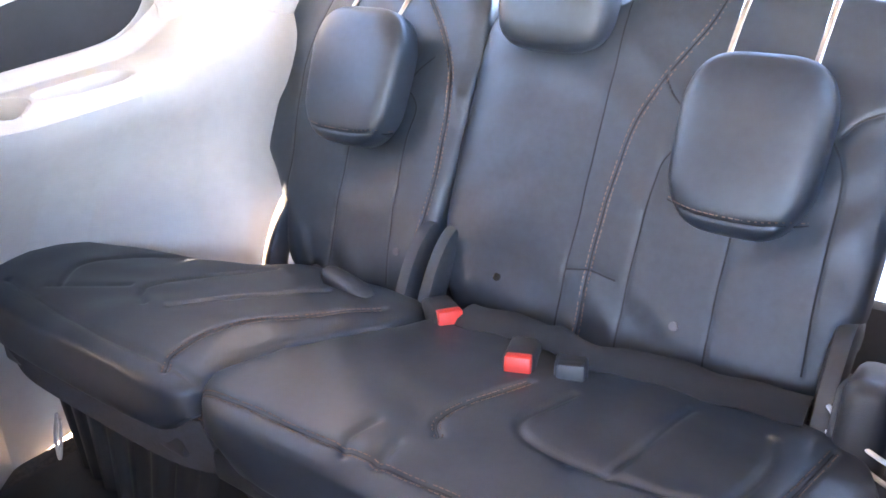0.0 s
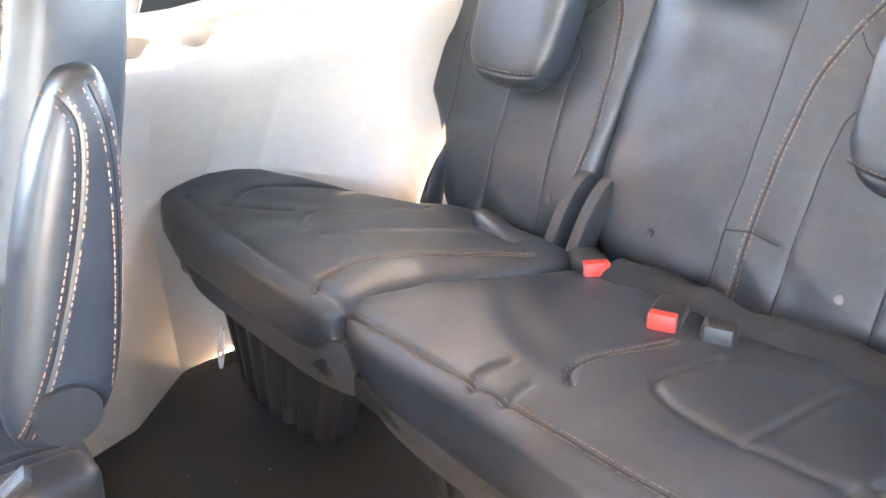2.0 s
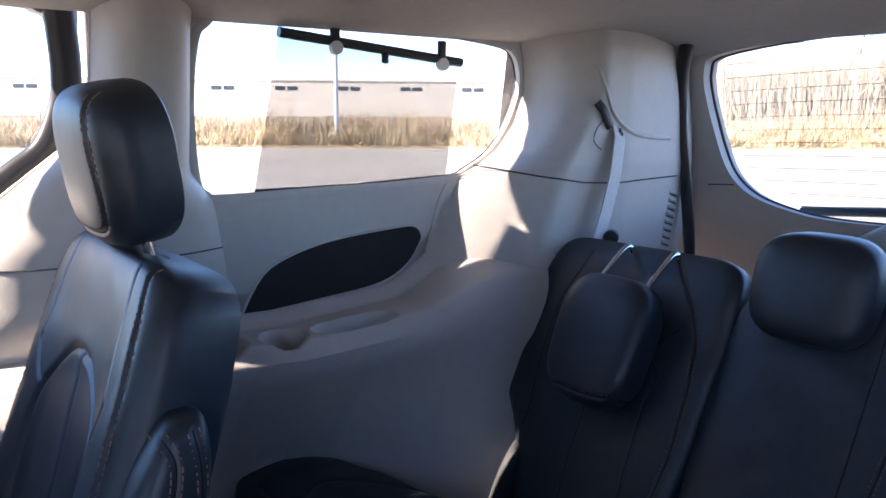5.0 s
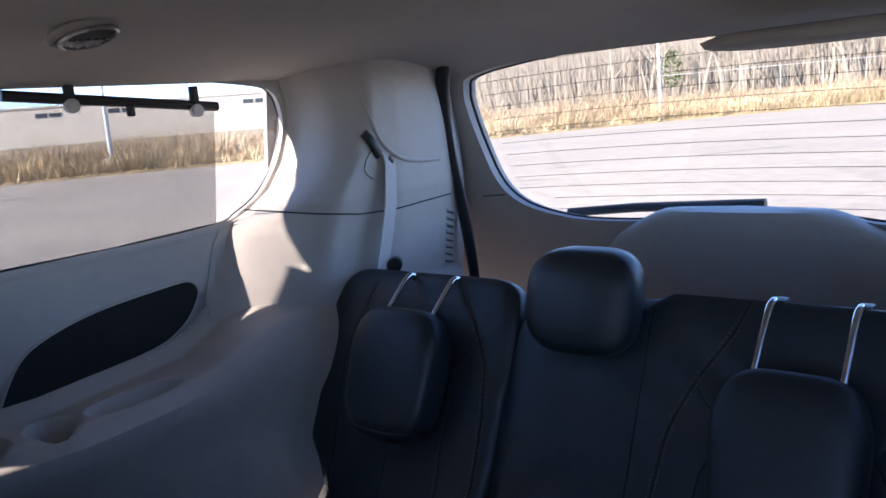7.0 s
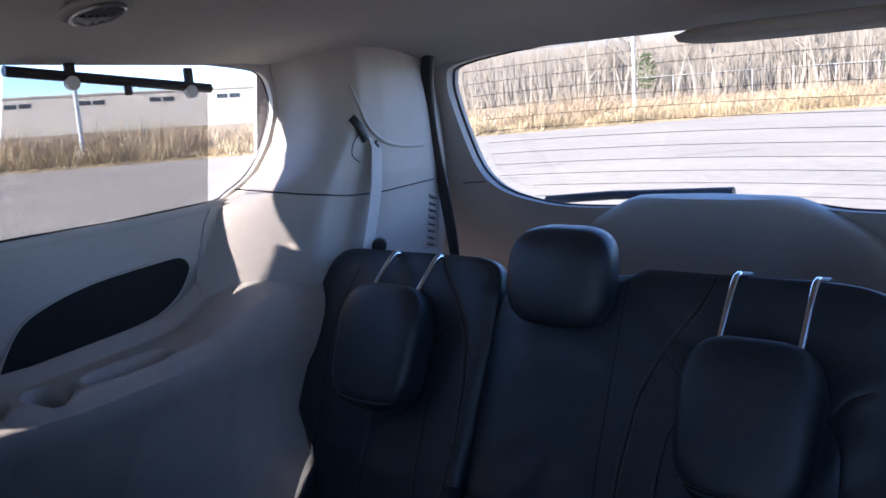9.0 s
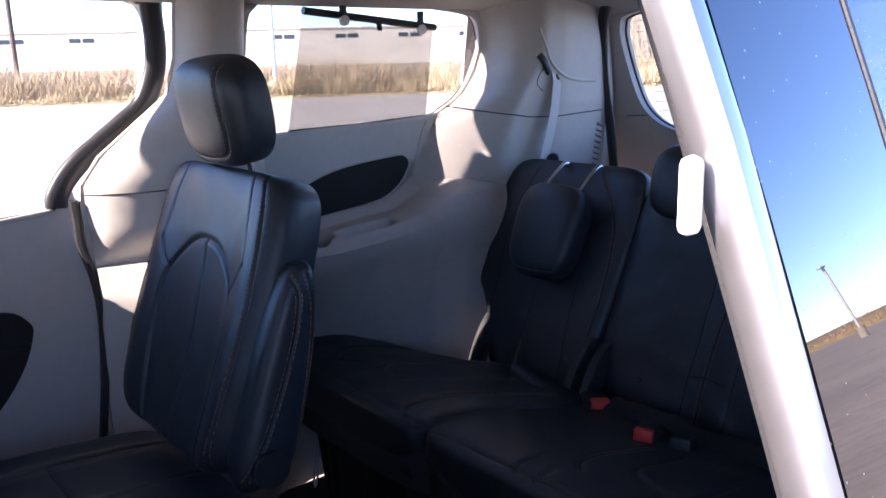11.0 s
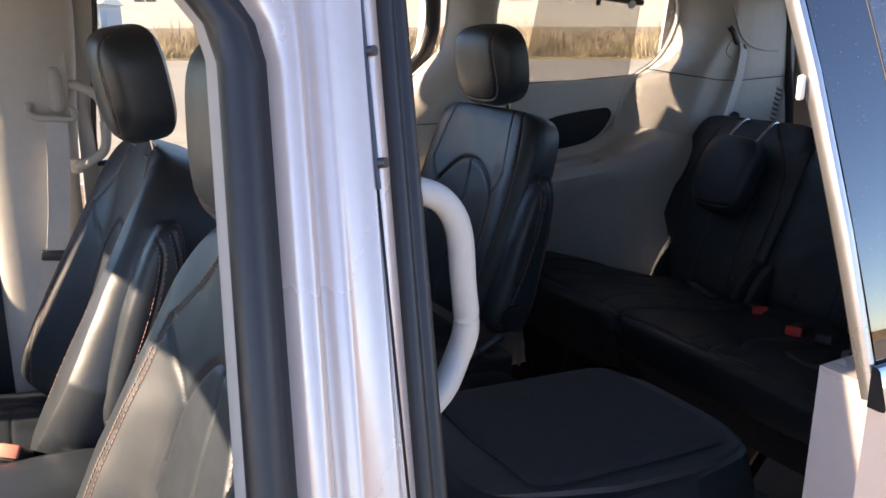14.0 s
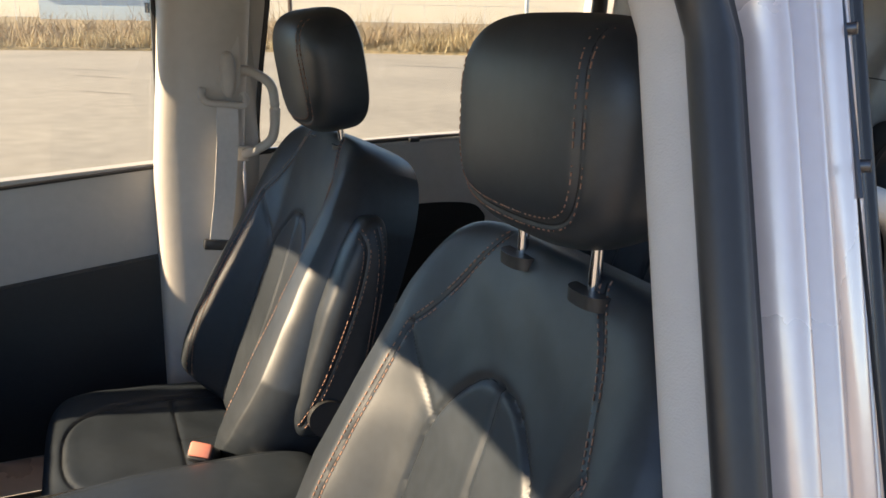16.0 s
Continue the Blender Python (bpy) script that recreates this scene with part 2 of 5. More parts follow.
def sheet(rows, bm=None, thickness=None):
    """A grid of points as a surface; thickness: an offset vector for a second skin."""
    own = bm or bmesh.new()
    V = [[own.verts.new(p) for p in row] for row in rows]
    F = []
    for i in range(len(V) - 1):
        for j in range(len(V[0]) - 1):
            F.append(own.faces.new((V[i][j], V[i][j + 1], V[i + 1][j + 1], V[i + 1][j])))
    if thickness is not None:
        t = Vector(thickness)
        V2 = [[own.verts.new(v.co + t) for v in row] for row in V]
        for i in range(len(V) - 1):
            for j in range(len(V[0]) - 1):
                own.faces.new((V2[i][j], V2[i + 1][j], V2[i + 1][j + 1], V2[i][j + 1]))
        edge = [(i, 0) for i in range(len(V))] + [(len(V) - 1, j) for j in range(1, len(V[0]))]
        edge += [(i, len(V[0]) - 1) for i in range(len(V) - 2, -1, -1)] + [(0, j) for j in range(len(V[0]) - 2, 0, -1)]
        for k in range(len(edge)):
            a, b = edge[k], edge[(k + 1) % len(edge)]
            own.faces.new((V[a[0]][a[1]], V[b[0]][b[1]], V2[b[0]][b[1]], V2[a[0]][a[1]]))
    return own


def plate(outer, holes, place, offset, bm=None):
    """A flat outline with holes, each a list of 2D points, laid into space by place(u, v) and given depth by offset (a vector)."""
    own = bm or bmesh.new()
    loops = [outer] + list(holes)
    flat = [(u, v) for loop in loops for u, v in loop]
    tris = tessellate_polygon([[Vector((u, v, 0)) for u, v in loop] for loop in loops])
    off = Vector(offset)
    front = [own.verts.new(place(u, v)) for u, v in flat]
    back = [own.verts.new(v.co + off) for v in front]
    for ids in tris:
        own.faces.new([front[i] for i in ids])
        own.faces.new([back[i] for i in ids[::-1]])
    base = 0
    for loop in loops:
        n = len(loop)
        for k in range(n):
            a, b = base + k, base + (k + 1) % n
            own.faces.new((front[a], front[b], back[b], back[a]))
        base += n
    return own


def seg_dist(x, s, line):
    """Distance of the points (x, s) from a polyline."""
    best = np.full(x.shape, 9.0)
    for (x0, s0), (x1, s1) in zip(line[:-1], line[1:]):
        dx, ds = x1 - x0, s1 - s0
        t = np.clip(((x - x0) * dx + (s - s0) * ds) / (dx * dx + ds * ds + 1e-12), 0, 1)
        best = np.minimum(best, np.hypot(x - x0 - t * dx, s - s0 - t * ds))
    return best


def curve2(pts, n=8):
    return [(p.x, p.y) for p in smooth_line([(a, b, 0) for a, b in pts], n)]


class Pad:
    """An upholstered pad: width W, height H, depth Df to its front and Db to its back, with seams sunk into its front."""

    def __init__(self, W, H, Df, Db, put, p=5.0, q=7.0, wf=None, cf=None, seams=(), bulge=None, wrinkle=0.0, seed=0):
        self.W, self.H, self.Df, self.Db, self.put, self.p, self.q = W, H, Df, Db, put, p, q
        self.wf = wf or (lambda v: 1.0 + 0 * v)
        self.cf = cf or (lambda v: 0.0 * v)
        self.seams, self.bulge, self.wrinkle, self.seed = seams, bulge, wrinkle, seed

    def front(self, x, s):
        x, s = np.asarray(x, float), np.asarray(s, float)
        sg = np.clip(2 * s / self.H - 1, -1, 1)
        r = (1 - np.abs(sg) ** self.q) ** (1 / self.q)
        w = np.maximum(self.W / 2 * self.wf(s / self.H) * r, 1e-5)
        xi = np.clip((x - self.cf(s / self.H)) / w, -1, 1)
        edge = (1 - np.abs(xi) ** self.p) ** (1 / self.p)
        d = self.Df * r * edge
        fade = np.clip(r * edge * 1.6 - 0.25, 0, 1)
        if self.bulge is not None:
            d = d + self.bulge(x, s) * fade
        for line, depth, width in self.seams:
            k = seg_dist(x, s, line)
            d = d - depth * np.exp(-(k / width) ** 2) * fade + depth * 0.10 * np.exp(-((k - width * 3.4) / (width * 2.8)) ** 2) * fade
        if self.wrinkle:
            d = d + self.wrinkle * fade * np.sin(x * 23 + self.seed + 2.5 * np.sin(s * 17 + self.seed)) * np.sin(s * 31 + 1.7 * self.seed + 3 * np.sin(x * 11))
        return d

    def mesh(self, nx=56, ns=64, nb=14):
        bm = bmesh.new()
        th = np.linspace(-np.pi / 2, np.pi / 2, ns + 1)
        sg = 0.55 * np.sin(th) + 0.45 * np.linspace(-1, 1, ns + 1)
        tx = np.linspace(-np.pi / 2, np.pi / 2, nx + 1)
        xi = 0.5 * np.sin(tx) + 0.5 * np.linspace(-1, 1, nx + 1)
        tb = np.linspace(1, -1, nb + 1)[1:-1]
        rings = []
        for g in sg[1:-1]:
            s = (g + 1) * self.H / 2
            r = (1 - abs(g) ** self.q) ** (1 / self.q)
            w = self.W / 2 * float(self.wf(s / self.H)) * r
            c = float(self.cf(s / self.H))
            xs = c + xi * w
            d = self.front(xs, np.full_like(xs, s))
            ring = [bm.verts.new(self.put(a, s, b)) for a, b in zip(xs, d)]
            for t in tb:
                ring.append(bm.verts.new(self.put(c + t * w, s, -self.Db * r * (1 - abs(t) ** 4) ** 0.25)))
            rings.append(ring)
        n = len(rings[0])
        for a, b in zip(rings[:-1], rings[1:]):
            for k in range(n):
                bm.faces.new((a[k], a[(k + 1) % n], b[(k + 1) % n], b[k]))
        for ring, s in ((rings[0], 0.0), (rings[-1], self.H)):
            v = bm.verts.new(self.put(float(self.cf(s / self.H)), s, 0))
            for k in range(n):
                bm.faces.new((ring[k], ring[(k + 1) % n], v))
        return bm

    def stitches(self, line, step=0.0085, length=0.0058, r=0.0009, shift=0.0, lift=0.0006):
        """Thread dashes along a line on the front."""
        pts = [Vector((a, b)) for a, b in line]
        bm = bmesh.new()
        carry = 0.0
        for p0, p1 in zip(pts[:-1], pts[1:]):
            d = p1 - p0
            L = d.length
            if L < 1e-6:
                continue
            d /= L
            nrm = Vector((-d.y, d.x)) * shift
            t = carry
            while t < L:
                a, b = p0 + d * t + nrm, p0 + d * min(t + length, L) + nrm
                A = Vector(self.put(a.x, a.y, float(self.front(a.x, a.y)) + lift))
                B = Vector(self.put(b.x, b.y, float(self.front(b.x, b.y)) + lift))
                if (B - A).length > 1e-4:
                    sweep([A, B], disc(r, 4), bm=bm)
                t += step
            carry = t - L
        return bm


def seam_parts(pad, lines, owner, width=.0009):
    """A thin black ribbon along the bottom of each sewn seam."""
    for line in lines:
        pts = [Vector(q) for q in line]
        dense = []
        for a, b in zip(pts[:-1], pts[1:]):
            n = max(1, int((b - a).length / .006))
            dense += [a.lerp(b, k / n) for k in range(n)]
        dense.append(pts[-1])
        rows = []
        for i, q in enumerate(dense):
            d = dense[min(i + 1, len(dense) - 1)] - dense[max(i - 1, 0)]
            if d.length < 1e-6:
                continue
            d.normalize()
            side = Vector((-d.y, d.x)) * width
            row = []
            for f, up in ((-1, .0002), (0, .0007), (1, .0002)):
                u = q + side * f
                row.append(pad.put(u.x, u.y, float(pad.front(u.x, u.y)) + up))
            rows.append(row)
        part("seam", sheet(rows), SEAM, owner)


def reclined(x0, y0, z0, deg):
    """Places a pad's (x, height, depth) on a seat back that leans by deg towards the rear."""
    c, s = math.cos(radians(deg)), math.sin(radians(deg))
    return lambda x, h, d: (x0 + x, y0 + h * s - d * c, z0 + h * c + d * s)


def flat_pad(x0, y0, z0, deg):
    """Places a pad as a seat cushion: height runs forward (-y), depth upwards."""
    c, s = math.cos(radians(deg)), math.sin(radians(deg))
    return lambda x, h, d: (x0 + x, y0 - h * c + d * s, z0 + h * s + d * c)


# ---- the van's shell ----
FLOOR = 0.32


def xw(z):
    """Inner face of the right-hand wall above the belt."""
    return -0.80 + 0.15 * (z - 1.2)


QWIN = [(.293, 1.47), (.300, 1.575), (.318, 1.606), (.36, 1.622), (.57, 1.628), (.80, 1.619), (.95, 1.606), (.99, 1.592), (1.012, 1.56), (1.02, 1.51), (1.0, 1.44),
        (.957, 1.38), (.90, 1.345), (.84, 1.327), (.57, 1.317), (.36, 1.309), (.325, 1.315), (.305, 1.345)]


def closed2(pts, n=5):
    """A smooth closed outline through the points."""
    P = [Vector((*p, 0)) for p in pts]
    out = []
    m = len(P)
    for i in range(m):
        a, b, c, d = P[i - 1], P[i], P[(i + 1) % m], P[(i + 2) % m]
        for k in range(n):
            t = k / n
            v = 0.5 * ((2 * b) + (c - a) * t + (2 * a - 5 * b + 4 * c - d) * t * t + (3 * b - a - 3 * c + d) * t ** 3)
            out.append((v.x, v.y))
    return out


def grown(loop, d):
    """The outline moved outwards by d."""
    cx, cy = sum(p[0] for p in loop) / len(loop), sum(p[1] for p in loop) / len(loop)
    out = []
    for x, y in loop:
        L = math.hypot(x - cx, y - cy)
        out.append((x + (x - cx) / L * d, y + (y - cy) / L * d))
    return out


QW = closed2(QWIN)
QFRONT = [(.13, 1.66), (.125, 1.50), (.105, 1.42), (.03, 1.36), (-.05, 1.295), (-.092, 1.235), (-.095, 1.19)]
for side in (1, -1):
    word = "right" if side > 0 else "left"
    put = lambda y, z, s=side: (s * xw(z), y, z)
    outer = [(1.06, 1.66), (1.06, 1.06)] + [(-.085, 1.06)] + QFRONT[::-1]
    if side < 0:
        outer = [(1.06, 1.66), (1.06, 1.06), (.06, 1.06), (.06, 1.66)]
    q = tagged(part("wall_quarter_" + word, plate(outer, [QW], put, (-side * 0.014, 0, 0)), TRIM), "pale grey plastic quarter panel round a fixed window", "wall", kind="structure")
    w = tagged(new("window_quarter_" + word), "fixed rear quarter window with dark rubber edge", "window", kind="structure")
    part("pane", plate(grown(QW, .012), [], lambda y, z, s=side: (s * (xw(z) - .020), y, z), (-side * .004, 0, 0)), GLASS, w).visible_shadow = False
    ring = [Vector((side * (xw(z) - .016), y, z)) for y, z in grown(QW, .001)]
    part("window_seal", sweep(ring, oval_profile(.0035, .003, 1, 8), up=(1, 0, 0), closed=True), RUBBER, w)
    part("window_frame", sweep([Vector((side * xw(z), y, z)) for y, z in grown(QW, .008)], oval_profile(.009, .0015, 1, 8), up=(1, 0, 0), closed=True), TRIM, w)


def shelf_x(y):
    return float(np.interp(y, [-.1, 0, .08, .2, .3, .5, .62, .8, .95, 1.06, 1.5], [-.80, -.755, -.700, -.695, -.685, -.655, -.643, -.632, -.63, -.63, -.64]))


def low_x(y):
    return float(np.interp(y, [-.1, 0, .1, .2, .35, .5, .6, .7, .77, .85, 1.5], [-.85, -.775, -.712, -.735, -.855, -.892, -.85, -.755, -.685, -.65, -.63]))


CUPS = [(-.734, .322, .044), (-.724, .432, .047)]


def soft(xs, ys, w=.07):
    """A rounded-off version of the broken line through the points."""
    return lambda v: sum(np.interp(np.asarray(v) + d * w, xs, ys) for d in (-1, -.5, 0, .5, 1)) / 5


def smooth01(f):
    f = max(0.0, min(1.0, f))
    return f * f * (3 - 2 * f)


def lower_trim(side):
    rows = []
    ys = np.concatenate([np.linspace(-.075, .25, 22), np.linspace(.256, .68, 190), np.linspace(.69, 1.47, 60)])
    for y in ys:
        rise = .05 * max(0, min(1, (y - .45) / .5)) + .10 * smooth01((y - .70) / .22)   # the ledge climbs towards the rear
        xs, xl = shelf_x(y), low_x(y)
        row = []
        for k in range(0, 5):                                # wall down to the ledge
            z = 1.08 + rise + .04 * (1 - k / 4)
            row.append((xw(z), y, z))
        x0, z0 = row[-1][0], row[-1][2]
        for k in range(1, 52):                               # ledge, with its cup wells and tray
            f = k / 51
            x = x0 + (xs - x0) * f
            z = z0 - .026 * smooth01(f / .22) - (.008 + .75 * max(0, rise - .045)) * f - .03 * max(0, (f - .80) / .20) ** 2
            for cx, cy, r in CUPS:
                rr = math.hypot(x - cx, y - cy)
                z -= .06 * smooth01((r - rr) / .007)
            tx, ty = (x + .706 - .12 * (y - .58)) / .036, (y - .575) / .088
            tt = (abs(tx) ** 3 + abs(ty) ** 3) ** (1 / 3)
            z -= .03 * smooth01((1 - tt) / .22)
            row.append((x, y, z))
        x1, z1 = row[-1][0], row[-1][2]
        for k in range(1, 21):                               # rounded edge and lower wall
            f = k / 20
            z = z1 + (FLOOR - .01 - z1) * (f ** 1.15)
            fx = min(1, (z1 - z) / max(.05, (z1 - .74)))
            x = x1 + (xl - x1) * fx + .014 * math.sin(math.pi * min(1, fx * 3)) * (1 - fx)
            row.append((x, y, z))
        rows.append([(side * x, yy, z) for x, yy, z in row])
    return sheet(rows, thickness=(-side * .012, 0, -.004))


tagged(part("wall_lower_right", lower_trim(1), TRIM), "pale grey moulded side panel with cup wells and tray", "wall", kind="structure")
tagged(part("wall_lower_left", sheet([[(.80, y, 1.13), (.76, y, 1.03), (.66, y, 1.0), (.64, y, .7), (.62, y, FLOOR - .01)] for y in (.06, .5, 1.0, 1.47)], thickness=(.012, 0, 0)), SHELL),
       "charcoal moulded side panel", "wall", kind="structure")


def pillar_depth(y, z):
    """How far the panel behind the quarter window stands in from the wall."""
    y0 = float(np.interp(z, [1.03, 1.055, 1.14, 1.194, 1.30, 1.38, 1.46, 1.56, 1.67], [.70, .725, .785, .825, .865, .905, .96, .985, .97]))
    f = max(0.0, min(1.0, (y - y0) / (float(np.interp(z, [1.2, 1.35, 1.5], [1.0, 1.04, 1.15])) - y0)))
    k = max(0.0, min(1.0, (1.42 - z) / .12))
    g = (.7 * f + .3 * smooth01(f)) * (1 - k) + k * f ** .72
    return .002 + .155 * g * (1 - .22 * max(0, z - 1.35) / .3) - .028 * max(0, (y - 1.24) / .235)


def rear_pillar(side):
    """The panel behind the quarter window, which swells inwards to the tailgate seal."""
    rows = []
    for z in np.concatenate([np.linspace(1.67, 1.45, 14), np.linspace(1.44, 1.30, 24), np.linspace(1.29, 1.03, 16)]):
        ys = float(np.interp(z, [1.03, 1.14, 1.285, 1.318, 1.33, 1.35, 1.385, 1.44, 1.51, 1.56, 1.60, 1.67], [.70, .80, .828, .845, .88, .925, .975, 1.012, 1.032, 1.026, 1.012, .99]))
        row = []
        for f in np.linspace(0, 1, 34):
            y = ys + (1.475 - ys) * f ** 1.1
            row.append((side * (xw(max(z, 1.05)) + .003 + (pillar_depth(y, z) - .003) * (smooth01((y - ys + .006) / .06) if z > 1.30 else 1.0)), y - .12 * max(0, z - 1.25) * max(0, (y - 1.2) / .27), z))
        # the jamb behind the seal
        x, y, z0 = row[-1]
        row += [(x - side * .012, y + .03, z0), (x - side * .05, y + .10, z0), (x - side * .10, y + .16, z0)]
        rows.append(row)
    return sheet(rows, thickness=(-side * .012, .004, 0))


for side in (1, -1):
    word = "right" if side > 0 else "left"
    tagged(part("pillar_rear_" + word, rear_pillar(side), TRIM), "pale grey plastic rear pillar cover", "pillar", kind="structure")
    seal = smooth_line([(-side * .60, 1.40, 1.64), (-side * .635, 1.425, 1.56), (-side * .650, 1.445, 1.46), (-side * .645, 1.475, 1.30), (-side * .64, 1.50, 1.10), (-side * .63, 1.51, .80)], 6)
    tagged(part("trim_tailgate_seal_" + word, sweep(seal, oval_profile(.018, .012, 1, 10)), RUBBER), "black rubber tailgate seal", "seal", kind="structure")
# panel joint across the rear pillar
tagged(part("trim_pillar_joint", sweep([(xw(z) + pillar_depth(y, z) + .0005, y, z) for y, z in [(.90 + .545 * k / 30, float(np.interp(.90 + .545 * k / 30, [.90, 1.0, 1.1, 1.2, 1.3, 1.445], [1.352, 1.33, 1.315, 1.31, 1.313, 1.316]))) for k in range(31)]], disc(.0018, 5)), RUBBER), "thin dark panel joint", "trim", kind="structure")

# panel joint across the tailgate cover
tagged(part("trim_tailgate_joint", sweep([(x, 1.68 - .5 * (z - 1.2) - .0005, z) for x, z in ((-.70, 1.283), (-.66, 1.286), (-.62, 1.288))], disc(.0016, 5)), RUBBER), "thin dark panel joint", "trim", kind="structure")
# swelling pillar cover between the sliding door and the quarter window
for side in (1, -1):
    rows = []
    for z in np.linspace(1.655, 1.04, 36):
        ya = float(np.interp(z, [1.04, 1.19, 1.235, 1.295, 1.36, 1.42, 1.50, 1.66], [-.07, -.085, -.085, -.042, .035, .108, .127, .132]))
        yb = float(np.interp(z, [1.04, 1.15, 1.30, 1.36, 1.60, 1.66], [.33, .36, .33, .285, .285, .29]))
        top = .080 * smooth01((z - 1.02) / .12)
        row = []
        for f in np.linspace(0, 1, 22):
            y = ya + (yb - ya) * f
            bump = (1 - abs(2 * f - 1) ** 2.4) ** .8
            row.append((side * (xw(z) + .003 + top * bump * (smooth01((z - 1.12) / .22) + (1 - smooth01((z - 1.12) / .22)) * (1 - f) ** .5)), y, z))
        rows.append(row)
    if side > 0:
        tagged(part("pillar_window_right", sheet(rows, thickness=(-.01, 0, 0)), TRIM), "pale grey plastic pillar cover beside the quarter window", "pillar", kind="structure")
        k = min(range(len(rows)), key=lambda i: abs(rows[i][0][2] - 1.212))
        tagged(part("trim_pillar_joint", sweep([Vector(q) + Vector((.0006, 0, 0)) for q in rows[k]], disc(.0015, 5)), RUBBER), "thin dark panel joint", "trim", kind="structure")

# tailgate with its window
TG = lambda x, z: (x, 1.68 - .5 * (z - 1.2), z)
TWIN = [(-.588, 1.60), (-.625, 1.57), (-.638, 1.52), (-.640, 1.42), (-.632, 1.335), (-.605, 1.285), (-.55, 1.25), (-.44, 1.224), (-.33, 1.218), (-.2, 1.222), (-.10, 1.236), (0, 1.246), (.10, 1.246), (.2, 1.236), (.30, 1.222), (.44, 1.224), (.55, 1.25),
        (.605, 1.285), (.632, 1.335), (.640, 1.42), (.638, 1.52), (.625, 1.57), (.588, 1.60), (.4, 1.622), (.2, 1.63), (0, 1.632), (-.2, 1.63), (-.4, 1.622)]
TW = closed2(TWIN, 3)
tailgate = tagged(new("door_tailgate"), "closed tailgate with grey inner panel and heated window", "door", kind="structure")
part("panel", plate([(-.90, 1.70), (-.90, .52), (.90, .52), (.90, 1.70)], [TW], TG, (0, .05, .0)), TRIM, tailgate)
part("pane", plate(grown(TW, .012), [], lambda x, z: (x, 1.68 - .5 * (z - 1.2) + .054, z), (0, .004, 0)), REAR_GLASS, tailgate).visible_shadow = False
part("window_seal", sweep([Vector((x, 1.68 - .5 * (z - 1.2) + .03, z)) for x, z in TW], disc(.0042, 8), up=(0, 1, 0), closed=True), RUBBER, tailgate)
for k in range(13):
    z = 1.25 + .375 * k / 12
    xr = .60 if z > 1.3 else .5
    pts = [(x, 1.68 - .5 * (z - 1.2) + .05 + .0 * x, z - .012 * (x / .6) ** 2) for x in np.linspace(-xr, xr, 12)]
    part("heating_wire", tube(pts, .0006, 4), RUBBER, tailgate)
# padded hump of the lower panel
hump = Pad(.58, .42, .075, .03, lambda x, h, d: (x + .005, 1.69 - .5 * (h - .36) * .8 - d, .84 + h), p=3.2, q=9, wf=lambda v: np.interp(v, [0, .6, .82, .93, 1], [1.7, 1.45, 1.12, .86, .70]))
part("lower_cover", hump.mesh(30, 30), TRIM, tailgate)
wiper = thing("wiper", (-.10, 1.715, 1.236), "black rear wiper arm and blade outside the glass", "wiper")
part("blade", tube([(-.40, .04, -.012), (-.2, .04, .004), (.12, .04, .016)], .012, 8), PLASTIC, wiper)
part("arm", sweep(smooth_line([(.16, .04, -.012), (.05, .05, .0), (-.15, .06, -.004)], 4), oval_profile(.018, .013, .8, 10)), PLASTIC, wiper)

# outer skin beside the tailgate
for side in (1, -1):
    tagged(part("wall_body_rear_" + ("right" if side > 0 else "left"), plate([(1.035, 1.70), (1.035, 1.02), (1.80, 1.02), (1.62, 1.70)], [], lambda y, z, s=side: (s * (xw(z) - .075), y, z), (-side * .01, 0, 0)), PAINT), "painted rear body corner", "wall", kind="structure")

# ceiling
rows = []
for y in np.linspace(-2.05, 1.47, 60):
    drop = .055 * max(0, (y - 1.22) / .25) ** 2
    rows.append([(x, y, 1.612 + .062 * (1 - (abs(x) / .745) ** 3.2) - drop * (1 - .5 * (abs(x) / .745) ** 2)) for x in np.linspace(-.745, .745, 44)])
tagged(part("ceiling", sheet(rows, thickness=(0, 0, .03)), HEADLINER), "light grey woven headliner with rounded edges", "ceiling", kind="structure")
rows = [[(x, y, 1.655 + .105 * (1 - (abs(x) / .80) ** 3)) for x in np.linspace(-.80, .80, 24)] for y in np.linspace(-2.1, 1.55, 20)]
tagged(part("roof", sheet(rows, thickness=(0, 0, .006)), PAINT), "silver lilac painted van roof", "roof", kind="structure")
# rear header lamp housing
dome = thing("rear_header_console", (.30, 1.36, 1.60), "grey plastic housing on the rear roof edge", "console")
part("body", Pad(.50, .16, .02, .012, lambda x, h, d: (x, h - .08, -d), p=4, q=4).mesh(30, 20), HEADLINER, dome)

# floor
tagged(part("floor", box((1.72, 4.3, .05), (0, -.42, FLOOR - .025), 0), CARPET, smooth=False), "worn black carpeted van floor", "floor", kind="structure")

